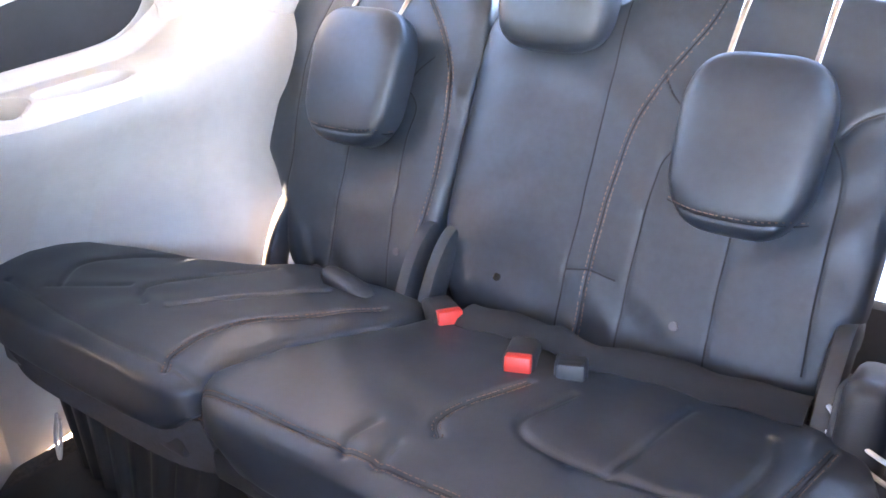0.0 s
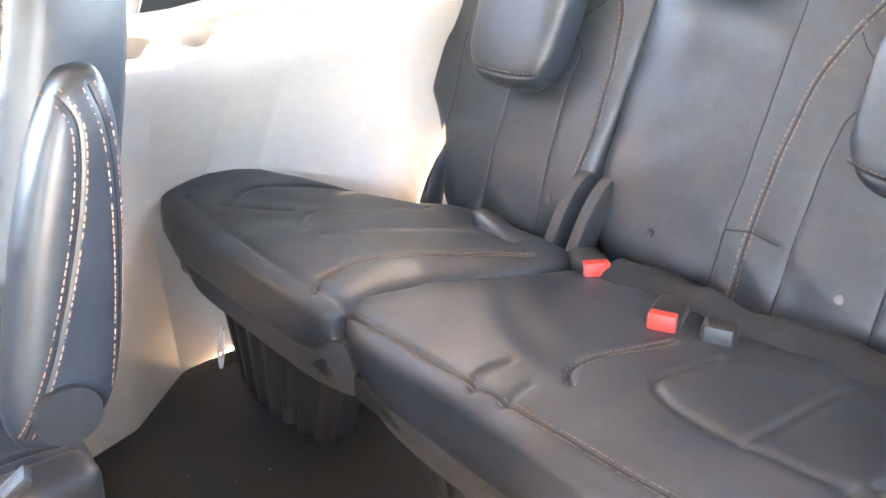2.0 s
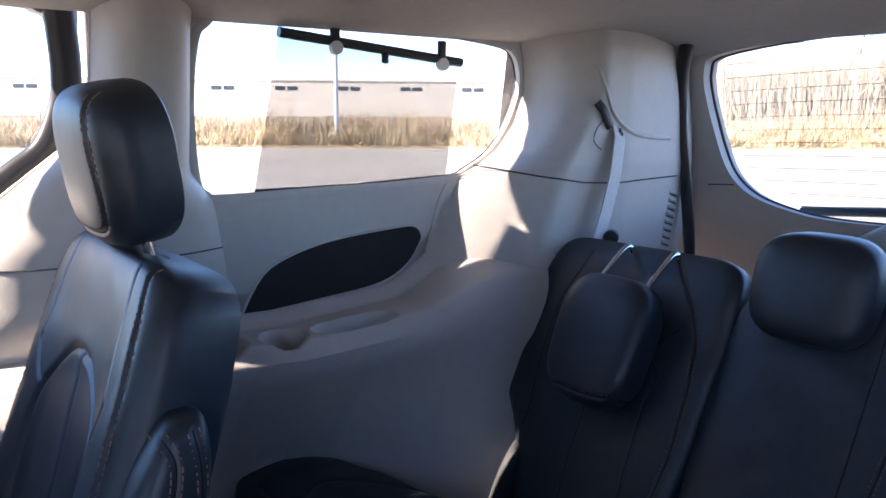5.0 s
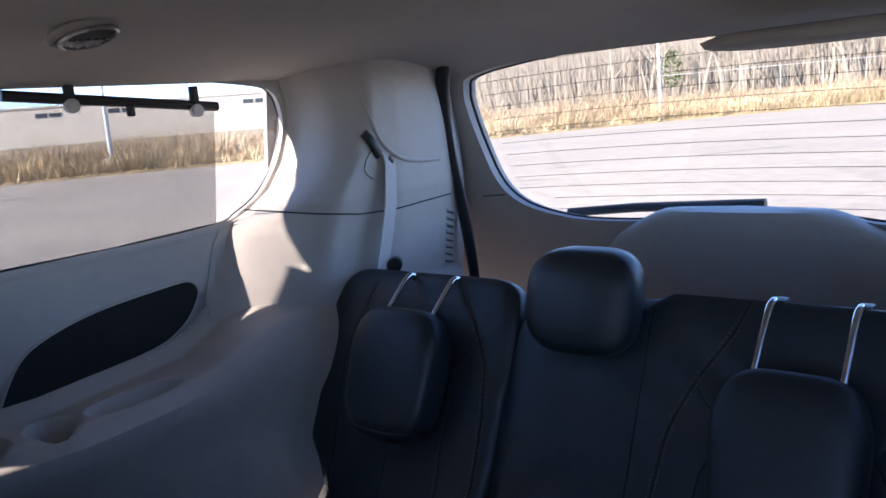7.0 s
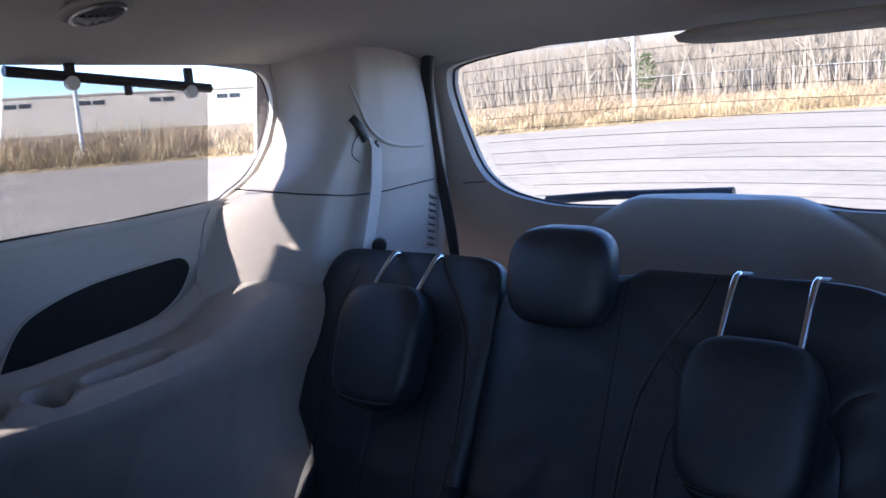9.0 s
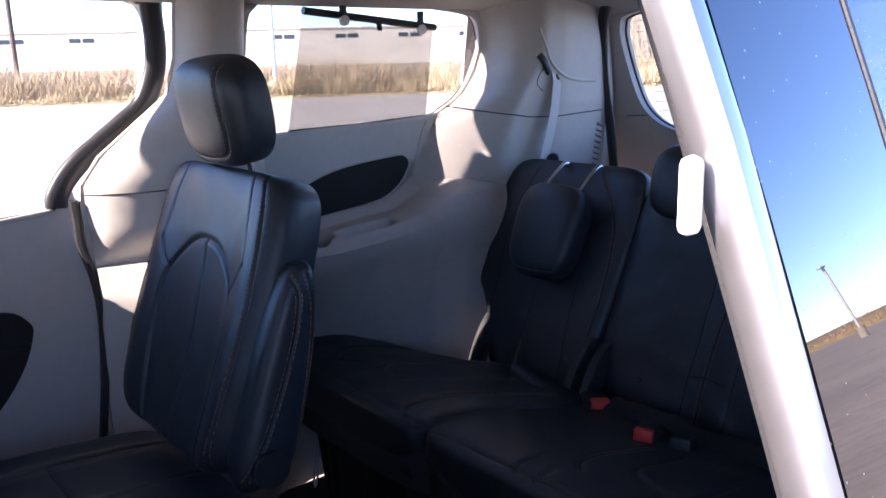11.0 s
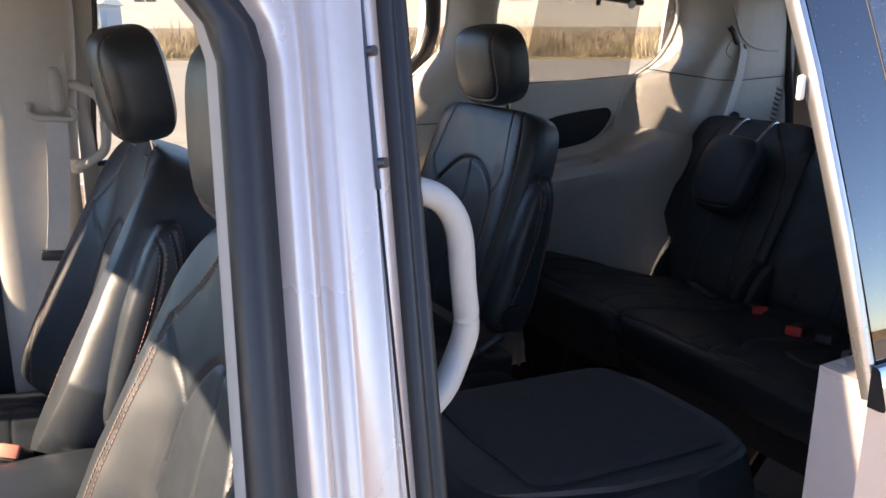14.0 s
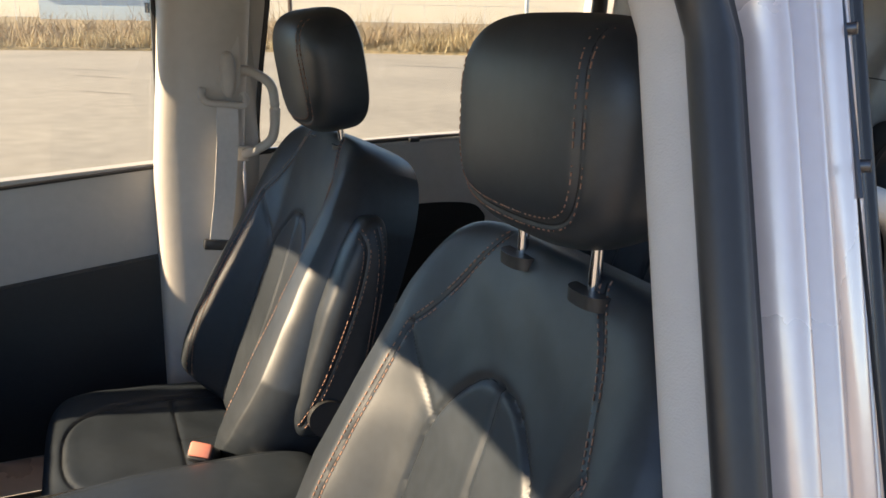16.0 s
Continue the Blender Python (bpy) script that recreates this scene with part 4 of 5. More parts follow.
far_seat = bucket_seat((-.443, -.045, FLOOR), "black leather second-row bucket seat standing upright beside the window", "second-row seats", W=.535, H=.55, lean=17, peak=.405, armrest_side=1, back_z=.435, cushion_z=.285, cush_depth=.58, hr_gap=.022, hr_h=.205, hr_fwd=.015, hr_w=.262, top=.88, arm_off=.475, square=9, hr_tilt=26, hr_deep=.105, cush_w=.57)
part("recliner_cover", box((.07, .13, .36), (.240, -.035, .215), .022, rot=(-6, 0, 0), seg=3), PLASTIC, far_seat, "black plastic cover over the recliner")
part("base_cover", Pad(.42, .20, .014, .012, lambda x, h, d: (.292 + d, x - .22, .12 + h), p=3, q=3).mesh(16, 14), PLASTIC, far_seat, "black plastic side cover")
bucket_seat((.43, .0, FLOOR), "black leather second-row bucket seat with its backrest folded forward", "second-row seats", W=.48, H=.545, folded=True, back_z=.375, cushion_z=.305)
bucket_seat((.482, -.93, .33), "black leather driver seat with rust stitching in low sun", "front seats", W=.62, H=.515, lean=20, peak=.352, back_z=.415, hr_gap=.026, hr_h=.226, hr_w=.343, hr_fwd=.05, cushion_z=.225, top=.80, bolster=.075, cush_w=.53, sides=False, mid=1.08, hr_tilt=18, front=True, ext=.10, post=.072, sink=.016, post_x=.018)
bucket_seat((-.405, -.93, .33), "black leather front passenger seat with rust stitching", "front seats", W=.64, H=.52, lean=20, peak=.336, back_z=.43, hr_gap=.016, hr_h=.235, hr_w=.315, hr_fwd=.038, cushion_z=.200, top=.84, armrest_side=1, arm_off=.50, bolster=.09, cush_w=.60, sides=False, mid=1.10, hr_tilt=29, hr_deep=.13, front=True, ext=.15, thick=.115, post=.085, sink=.014)
buckle((-.126, -.16, .735), (35, 0, -15), "black seat belt buckle with red button beside the second-row seat")
buckle((.245, -.14, .735), (35, 0, 15), "black seat belt buckle with red button beside the folded seat")
buckle((-.112, -1.108, .748), (-35, 10, 65), "black seat belt buckle with faded red button beside the passenger seat", stalk=.02, k=1.3, tone=FADED_RED)

# third row bench: two backs, two cushions
S3 = (1.045 - .85) / (1.195 - .73)
LEAN3 = math.degrees(math.atan(S3))


def third_back(x0, x1, label, seams, stitch, top, wf=None, cf=None, snaps=(), H=.60, put_z=.642, drop=0.0):
    ob = thing("third_row_seat", ((x0 + x1) / 2, .83, FLOOR), label, "seat", "third-row seats")
    xc = (x0 + x1) / 2
    p0 = reclined(0, 0 + (put_z - .73) * S3 + .02 + .05, put_z - FLOOR, LEAN3)
    p = lambda x, s, d: p0(x, s * (1 - drop * smooth01((-.05 - x) / .07) * smooth01((s - .3) / .3)), d)
    pad = Pad(x1 - x0, H, .05, .06, p, p=6, q=9, wf=wf, cf=cf, seams=[(l, .0015, .0036) for l in seams], wrinkle=.0022, seed=x0 * 9,
              bulge=lambda x, s: -.010 * np.cos(np.clip(x / (x1 - x0) * 3.3, -1.5, 1.5)) + .006 * np.sin(s * 9) + .0045 * np.sin(x * 52 + 3 * np.sin(x * 13 + s * 9)) * np.exp(-(s / .065) ** 2) - .005 * np.exp(-((x + .12) ** 2 + (s - .24) ** 2) / .0022))
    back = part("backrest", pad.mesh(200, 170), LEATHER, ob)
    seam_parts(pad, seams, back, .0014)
    for l in stitch:
        for sh in (.005, -.005):
            part("stitching", pad.stitches(l, shift=sh), THREAD_DARK, back, "brown thread")
    for sx, ss in snaps:
        d = float(pad.front(sx, ss))
        part("snap", tube([p(sx, ss, d - .002), p(sx, ss, d + .003)], .0068, 14), SNAP, ob, "round metal snap")
    return ob, p, pad


def folded_headrest(parent, p, xs, top, W, H=.25, d0=.05, base=.062):
    """A headrest that hangs forward and down in front of its backrest, on two bright posts."""
    put = lambda x, h, d: p(xs + x, top - base - H + h, d0 + .045 + d)
    seam = curve2([(-W * .47, .035), (-W * .2, .022), (W * .2, .022), (W * .47, .035)])
    pad = Pad(W, H, .045, .045, put, p=4, q=3.8, wf=lambda v: np.interp(v, [0, .25, .7, 1], [.80, .95, 1, .95]), seams=[(seam, .003, .003)])
    hr = part("headrest", pad.mesh(80, 80, 18), LEATHER, parent)
    seam_parts(pad, [seam], hr)
    part("stitching", pad.stitches(seam, shift=.004), THREAD_DARK, hr)
    for sx in (-.058, .058):
        part("post", tube([p(xs + sx, top - .03, .015), p(xs + sx, top - .004, .030), p(xs + sx, top - .006, .046), p(xs + sx, top - .03, .062), p(xs + sx, top - base - .03, d0 + .05)], .0055, 10, smooth=4), CHROME, parent)
        part("post_slot", box((.022, .03, .012), p(xs + sx, top + .0, .01), .004), PLASTIC, parent)
    return hr


single_st = curve2([(.11, .59), (.126, .565), (.188, .478), (.215, .40), (.228, .25), (.222, .17), (.205, .04)])
left3, p3, pad3 = third_back(-.695, -.185, "black leather third-row single seat, headrest hanging forward",
    [single_st, [(.013, .42), (.012, .18), (.016, .03)], curve2([(.115, .395), (.150, .36), (.146, .295), (.148, .2), (.162, .03)]), curve2([(.121, .401), (.140, .43), (.167, .454)], 4), curve2([(-.10, .567), (-.14, .47), (-.145, .36), (-.137, .29), (-.12, .05)])],
    [single_st], .56,
    wf=soft([0, .2, .3, .42, .5, .83, 1], [.72, .75, .83, .97, 1.01, .98, .92]), cf=soft([0, .2, .3, .5, .83, 1], [.07, .06, .04, .0, .01, .03]), snaps=((-.125, .10), (.178, .095)))
folded_headrest(left3, p3, .050, .592, .215, base=.075)
double_st = curve2([(.066, .60), (.045, .54), (.0, .465), (-.035, .37), (-.05, .2), (-.05, .03)])
right3, p4, pad4 = third_back(-.185, .505, "black leather third-row double seat with two headrests",
    [[(-.085, .59), (-.088, .3), (-.089, .03)], double_st, curve2([(.0, .462), (.018, .436), (.042, .415)], 4), curve2([(.05, .385), (.036, .355), (.022, .32), (.016, .21), (.016, .03)]), [(.15, .42), (.15, .16), (.153, .03)], curve2([(.25, .40), (.268, .37), (.276, .33), (.278, .2), (.284, .08)]), curve2([(.26, .407), (.278, .43), (.305, .445)], 4), [(-.09, .142), (-.05, .150), (-.004, .143)]],
    [double_st], .56,
    wf=lambda v: np.interp(v, [0, .12, .3, .5, 1], [.86, .93, .99, 1.0, 1.0]), snaps=((-.207, .10), (.10, .10)), drop=.05)
folded_headrest(right3, p4, .160, .600, .205, base=.105)
# black boxes added behind the gaps, standing in for the shade in them
part("back_panel", box((.14, .03, .46), (-.345, .17, .52), .01, rot=(-22, 0, 0)), CLOTH_BLACK, right3)
part("back_panel", box((.60, .03, .10), (.02, .10, .36), .01, rot=(-22, 0, 0)), CLOTH_BLACK, right3)
part("bight_shade_strip", box((.98, .10, .05), (-.14, .035, .335), .01), CLOTH_BLACK, right3)
e = p4(-.195, .475, .045)
mid = Pad(.205, .172, .05, .045, lambda x, h, d: (e[0] + x, e[1] + h * math.sin(radians(12)) - d + .01, e[2] + .021 + h), p=3.4, q=3.2, seams=[(curve2([(-.08, .02), (0, .012), (.08, .02)]), .002, .003)])
part("headrest", mid.mesh(70, 64, 16), LEATHER, right3, "small upright headrest")

# cushions of the third row
def third_cushion(ob, x0, x1, seams, stitch, y1=.80, y0=.345, z=.655, wf=None, cf=None):
    cx, oy = (x0 + x1) / 2 - ob.location.x, ob.location.y
    p = flat_pad(cx, y1 - oy, z - FLOOR, 2.5)
    D = y1 - y0
    pad = Pad(x1 - x0, D, .055, .045, p, p=7, q=9, wf=wf, cf=cf, seams=[(l, .0042, .0065) for l in seams], wrinkle=.0018, seed=x0 * 5, bulge=lambda x, s: .010 * np.sin(np.clip(s / D, 0, 1) * 3.0))
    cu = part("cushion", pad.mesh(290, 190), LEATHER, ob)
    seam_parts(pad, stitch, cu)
    for l in stitch:
        for sh in (.005, -.005):
            part("stitching", pad.stitches(l, shift=sh), THREAD_DARK, ob, "brown thread")
    rows = []
    for k in range(41):
        f = -1 + 2 * k / 40
        s = D * (1 - .07 * abs(f) ** 5)
        x = float(cf(.93)) + f * (x1 - x0) / 2 * float(wf(.93)) * .965
        rows.append([tuple(Vector(p(x, s - .006 - .03 * g, -.012)) - Vector((0, 0, .115 * g))) for g in (0, .35, .7, 1)])
    part("front_skirt", sheet(rows, thickness=(0, .02, 0)), CLOTH_BLACK, ob, "black felt skirt")
    part("pan", box((x1 - x0 - .06, D - .06, .05), (cx, (y0 + y1) / 2 - oy, .60 - FLOOR), .01), PLASTIC, ob)
    return ob, p, pad


left_st = curve2([(.25, .425), (.222, .385), (.222, .289), (.30, .182), (.374, .089)])
third_cushion(left3, -.845, -.262, 
    [curve2([(-.24, .395), (-.05, .41), (.12, .415), (.32, .41)]), left_st, curve2([(-.142, .352), (-.19, .291), (-.157, .218), (-.075, .14)]), [(-.151, .368), (-.038, .286)], curve2([(.045, .315), (.004, .29), (.003, .246), (.106, .078)]), [(.089, .297), (.164, .193), (.253, .095)]], [left_st],
    wf=soft([0, .2, .33, .48, .70, .92, 1], [.60, .65, .98, 1.26, 1.25, 1.12, .98]), cf=soft([0, .2, .33, .48, .70, .92, 1], [.26, .23, .114, -.017, -.052, -.011, .035]))
right_front = curve2([(-.39, .42), (-.213, .417), (-.063, .413), (.105, .407), (.215, .40), (.36, .37)])
right_mid = curve2([(-.038, .332), (-.061, .286), (-.012, .154)])
right_out = curve2([(.305, .324), (.341, .209), (.362, .065)])
third_cushion(right3, -.255, .56,
    [right_front, right_mid, curve2([(.051, .144), (.028, .245), (.073, .279), (.151, .283), (.27, .266)]), [(.163, .28), (.191, .084)], [(.27, .266), (.337, .39)], right_out, curve2([(-.111, .425), (-.131, .394), (-.124, .35)]), [(-.066, .42), (-.072, .372)], curve2([(.293, .245), (.307, .16), (.298, .09)])], [right_front, right_mid, right_out],
    wf=lambda v: np.interp(v, [0, .26, .6, .83, 1], [.79, .885, 1.012, 1.03, .90]), cf=lambda v: np.interp(v, [0, .26, .6, .83, 1], [.071, .067, .031, .002, -.012]))

# hinge covers between and beside the backs
for x, lab in ((-.572, "single"), (-.205, "middle"), (-.155, "middle"), (.485, "outer")):
    h = thing("hinge_cover", (x, .86 if lab == "single" else .825, .66), "black plastic hinge cover beside the folding seat back", "hinge cover", "seat hinges")
    prof = oval_profile(.028, .016, .6, 12)
    part("cover", sweep(smooth_line([(0, -.035, -.03), (0, -.015, .03), (0, .02, .09), (0, .06, .125), (0, .10, .12)], 5), prof, up=(1, 0, 0)), PLASTIC, h)
# black block added in place of the shaded gap beside the outer hinge
h = thing("dark_gap_block", (.535, .815, .70), "black block added for the dark gap at the outer end of the bench", "bracket")
part("body", box((.06, .13, .17), (0, 0, 0), .02, rot=(-14, 0, 0), seg=3), PLASTIC, h)
part("cap", box((.012, .08, .09), (-.032, 0, .02), .005, rot=(-14, 0, 0)), SHELL, h)
buckle((-.098, .770, .708), (-10, 0, 52), "black seat belt buckle with red button on the third-row bench", k=1.5, stalk=.03)
buckle((.094, .706, .721), (-10, 0, 22), "black seat belt buckle with red button lying on the cushion", k=1.4, stalk=.03)
buckle((.162, .732, .718), (-10, 0, 24), "black seat belt anchor buckle on the third-row bench", k=1.4, red=False, stalk=.03)
pl = thing("pull_handle", (-.285, .745, .715), "dark grey plastic pull handle behind the cushion", "handle")
part("body", Pad(.125, .045, .020, .018, lambda x, h, d: (x, (.022 - h) - x * .10, d - x * .16), p=3.5, q=3).mesh(20, 14), LEATHER, pl)
for owner, x, w0, w1 in ((left3, -.60, .17, .24), (right3, .02, .12, .20), (right3, .44, .10, .10)):
    ox, oy = x - owner.location.x, .45 - owner.location.y
    rows = []
    for k in range(49):
        f = -1 + 2 * k / 48
        rib = .010 * smooth01(abs(((k / 48 * 7) % 1) - .5) * 5 - .8)
        rows.append([(ox + f * (w0 + (w1 - w0) * zf) + .02 * zf, oy - .03 + rib + .02 * f * f, .001 + .23 * zf) for zf in (0, .2, .4, .6, .8, 1)])
    part("leg", sheet(rows, thickness=(0, .05, 0)), PLASTIC, owner, "ribbed black plastic leg")


def cable(at, pts, label):
    c = thing("cable", at, label, "cable", "seat release cords")
    part("cord", tube([tuple(Vector(q) - Vector(at)) for q in pts], .0032, 8, smooth=6), WHITE, c)


cable((.49, .74, .70), [(.49, .80, .735), (.53, .765, .72), (.60, .73, .715), (.66, .73, .70)], "white release cord looped beside the seat hinge")
cable((.49, .74, .68), [(.49, .795, .705), (.54, .755, .695), (.61, .72, .69), (.66, .72, .68)], "white release cord looped beside the seat hinge")
cable((-.73, .40, .40), [(-.735, .405, .47), (-.742, .395, .42), (-.735, .39, .375), (-.725, .395, .41), (-.728, .405, .46)], "white cord hanging at the seat leg")
cable((.10, .39, .38), [(.085, .40, .43), (.075, .385, .38), (.085, .38, .345)], "white cord hanging at the seat leg")
cable((.13, .39, .38), [(.125, .40, .42), (.12, .385, .37), (.125, .38, .335)], "white cord hanging at the seat leg")
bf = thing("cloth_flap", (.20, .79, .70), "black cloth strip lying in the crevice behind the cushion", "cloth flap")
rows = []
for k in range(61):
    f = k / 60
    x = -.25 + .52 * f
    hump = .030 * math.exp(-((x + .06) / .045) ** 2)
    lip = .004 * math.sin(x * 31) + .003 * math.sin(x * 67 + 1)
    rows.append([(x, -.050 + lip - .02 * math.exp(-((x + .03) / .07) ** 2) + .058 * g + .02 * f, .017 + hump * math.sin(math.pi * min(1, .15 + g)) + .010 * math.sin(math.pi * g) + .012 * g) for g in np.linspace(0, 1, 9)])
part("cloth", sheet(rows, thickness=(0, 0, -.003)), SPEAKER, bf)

# speaker grille in the quarter panel
SPK = closed2([(.787, 1.205), (.770, 1.222), (.73, 1.224), (.574, 1.207), (.48, 1.182), (.43, 1.15), (.395, 1.085), (.40, 1.078), (.45, 1.078), (.554, 1.089), (.65, 1.10), (.713, 1.114), (.76, 1.145), (.785, 1.185)], 4)
sp = thing("speaker_grille", (-.80, .60, 1.15), "black cloth speaker grille set into the quarter panel", "speaker")
part("grille", plate([(y - .60, z - 1.15) for y, z in SPK], [], lambda y, z: (xw(z + 1.15) + .80 + .002, y, z), (-.012, 0, 0)), SPEAKER, sp)
part("rim", sweep([Vector((xw(z) + .80 + .001, y - .60, z - 1.15)) for y, z in grown(SPK, .003)], disc(.0025, 6), up=(1, 0, 0), closed=True), TRIM, sp)

# roller sun shade on the quarter window
sh = thing("sun_shade", (-.74, .64, 1.58), "black mesh roller sun shade held by suction cups", "sun shade")
def shp(y, z, o=0):
    return Vector((xw(z) - .006 + o + .74, y - .64, z - 1.58))
part("screen", plate([(.446, 1.598), (.851, 1.563), (.845, 1.330), (.411, 1.317)], [], lambda y, z: shp(y, z), (.001, 0, 0)), SCREEN, sh, "dark see-through mesh")
part("hem", tube([shp(.411, 1.317, .0), shp(.62, 1.320, .0), shp(.845, 1.330, .0)], .0025, 10), PLASTIC, sh)
part("roller", tube([shp(.444, 1.602, .006), shp(.853, 1.566, .006)], .0095, 12), PLASTIC, sh)
part("pull_tab", box((.006, .016, .024), shp(.665, 1.568, .012), .003), PLASTIC, sh)
for y, z in ((.555, 1.592), (.80, 1.572)):
    part("suction_cup", sweep([shp(y, z - .012, .010), shp(y, z - .012, .022)], disc(.0125, 16)), WHITE, sh, "clear suction cup")
    part("hook", box((.008, .020, .034), shp(y, z + .018, .008), .003), PLASTIC, sh)

# rear seat belt
def on_pillar(y, z, out=0.0):
    return Vector((xw(z) + pillar_depth(y, z) + out, y, z))


B0 = Vector((-.61, 1.19, 1.42))
bt = thing("rear_seat_belt", B0, "pale grey seat belt webbing hanging from the rear pillar", "seat belt")
web = [on_pillar(1.196, 1.432, -.002), on_pillar(1.192, 1.41, .010), on_pillar(1.175, 1.33, .022), on_pillar(1.155, 1.25, .030), on_pillar(1.135, 1.17, .034), on_pillar(1.12, 1.09, .036)]
part("webbing", sweep([v - B0 for v in web], [(-.024, -.0011), (.024, -.0011), (.024, .0011), (-.024, .0011)], up=(1, .25, 0)), BELT, bt)
part("guide", sweep([v - B0 for v in smooth_line([on_pillar(1.130, 1.488, .001), on_pillar(1.140, 1.472, .004), on_pillar(1.152, 1.453, .005), on_pillar(1.166, 1.437, .003)], 5)], oval_profile(.012, .006, 1, 10), up=(1, 0, 0)), PLASTIC, bt, "black belt slot")
part("guide_corner", sweep([v - B0 for v in (on_pillar(1.196, 1.428, .002), on_pillar(1.206, 1.416, .002))], oval_profile(.007, .004, 1, 8), up=(1, 0, 0)), PLASTIC, bt)
part("thread", tube([v - B0 for v in (on_pillar(1.142, 1.450, .004), on_pillar(1.122, 1.428, .004), on_pillar(1.118, 1.404, .004), on_pillar(1.140, 1.386, .005))], .0012, 5, smooth=5), RUBBER, bt)
part("tongue_stop", tube([on_pillar(1.185, 1.19, .03) - B0, on_pillar(1.165, 1.19, .045) - B0], .017, 14), PLASTIC, bt, "black round knob")
# raised panel edge above the belt slot, and the air slots by the seal
tagged(part("trim_pillar_edge", sweep(smooth_line([on_pillar(1.135, 1.56, -.001), on_pillar(1.15, 1.515, .001), on_pillar(1.18, 1.462, .002), on_pillar(1.235, 1.426, .002), on_pillar(1.31, 1.412, .001), on_pillar(1.40, 1.408, -.002)], 6), oval_profile(.005, .003, 1, 8), up=(1, 0, 0)), TRIM), "raised edge of the pillar panel", "trim", kind="structure")
vs = thing("pillar_vent", on_pillar(1.44, 1.20), "row of short air slots in the rear pillar", "air vent")
for k in range(8):
    q = on_pillar(1.442, 1.268 - .018 * k, .001) - vs.location
    part("slot", box((.003, .032, .004), q, .001, rot=(-16, 0, 0)), SHELL, vs)
    part("lip", box((.008, .034, .005), q + Vector((.002, 0, .006)), .002, rot=(-16, 0, 0)), TRIM, vs)

# ceiling vent
vt = thing("ceiling_vent", (-.405, .430, 1.656), "round grey ceiling air vent with dark slats", "air vent")
vt.rotation_euler = (radians(5), radians(-15), radians(10))
vt.scale = (.82, .82, .82)
ring = lambda r, z: [(r * math.cos(a), r * math.sin(a), z) for a in np.linspace(0, 2 * math.pi, 33)[:-1]]
part("bezel", sweep(ring(.054, .004), oval_profile(.013, .007, 1, 8), closed=True), HEADLINER, vt)
part("ring", sweep(ring(.045, -.004), oval_profile(.004, .006, 1, 8), closed=True), STEEL, vt)
part("well", sweep([(0, 0, .006), (0, 0, -.002)], disc(.044, 24)), RUBBER, vt)
for k in range(5):
    part("slat", box((.076 - .012 * abs(k - 2), .007, .012), (0, -.030 + .015 * k, -.004), .001, rot=(50, 0, 0)), STEEL, vt)
part("divider", box((.005, .078, .012), (0, 0, -.004), .001), SHELL, vt)

# front right belt and grab handle on the centre pillar
fb = thing("front_seat_belt", (-.725, -.965, 1.30), "grey seat belt hanging from its guide on the centre pillar", "seat belt")
part("webbing", sweep([(.008, .022, -.012), (.010, .018, -.10), (.006, .004, -.24), (.0, -.012, -.345)], [(-.025, -.0012), (.025, -.0012), (.025, .0012), (-.025, .0012)], up=(1, .1, 0)), BELT, fb)
part("guide", sweep(smooth_line([(.004, -.030, .022), (.012, -.034, .006), (.014, -.020, -.008), (.014, .02, -.012), (.014, .056, -.016), (.012, .064, -.004), (.004, .058, .010)], 5), oval_profile(.009, .008, 1, 12)), TRIM, fb, "pale grey belt loop")
part("cover", Pad(.036, .105, .020, .006, lambda x, h, d: (.002 + d, .028 + x, .0 + h), p=2.6, q=2.6).mesh(18, 26), TRIM, fb)
part("slide_rail", plate(closed2([(.002, .17), (.01, .195), (.028, .205), (.046, .195), (.054, .17), (.054, .03), (.002, .03)], 4), [], lambda y, z: (.001, y, z), (-.004, 0, 0)), TRIM, fb)
part("exit_slot", box((.02, .075, .026), (.0, -.012, -.345), .006, rot=(-8, 0, 0)), PLASTIC, fb, "black belt slot")
gh = thing("grab_handle", (-.715, -.875, 1.265), "pale grey grab handle on the centre pillar", "handle")
part("grip", sweep(smooth_line([(-.03, -.03, .098), (-.006, -.002, .090), (.008, .032, .062), (.010, .038, .0), (.006, .030, -.058), (-.008, -.004, -.086), (-.03, -.03, -.098)], 7), oval_profile(.013, .011, .8, 14)), TRIM, gh)
for q in ((-.032, -.032, .098), (-.032, -.032, -.098)):
    part("mount", box((.014, .030, .036), q, .006, seg=3), TRIM, gh)

# console between the front seats
con = thing("centre_console", (.0, -1.45, FLOOR), "black front centre console with padded lid", "console")
part("body", box((.20, 1.0, .40), (.02, 0, .20), .04, seg=3), PLASTIC, con)
part("lid", Pad(.19, .62, .045, .02, lambda x, h, d: (x + .02, .52 - h, .405 + d - .10 * max(0, h - .3)), p=4.5, q=5, seams=[(curve2([(-.07, .03), (-.076, .3), (-.06, .58)]), .003, .003)]).mesh(60, 60), LEATHER, con, "black leather lid")
part("bright_strip", tube([(-.076, .50, .425), (-.082, .36, .425), (-.086, .18, .42), (-.088, -.05, .41), (-.085, -.30, .40)], .0035, 8, smooth=5), CHROME, con)
part("side_ledge", sweep(smooth_line([(-.085, .40, .40), (-.10, .2, .40), (-.105, -.1, .39), (-.10, -.4, .38)], 5), oval_profile(.018, .012, .8, 12)), PLASTIC, con)
rs = thing("roof_vent", (-.70, -.56, 1.603), "black overhead air outlet strip on the roof rail", "air vent")
part("body", box((.02, .20, .016), (0, 0, 0), .007, rot=(0, 0, 0), seg=3), PLASTIC, rs)
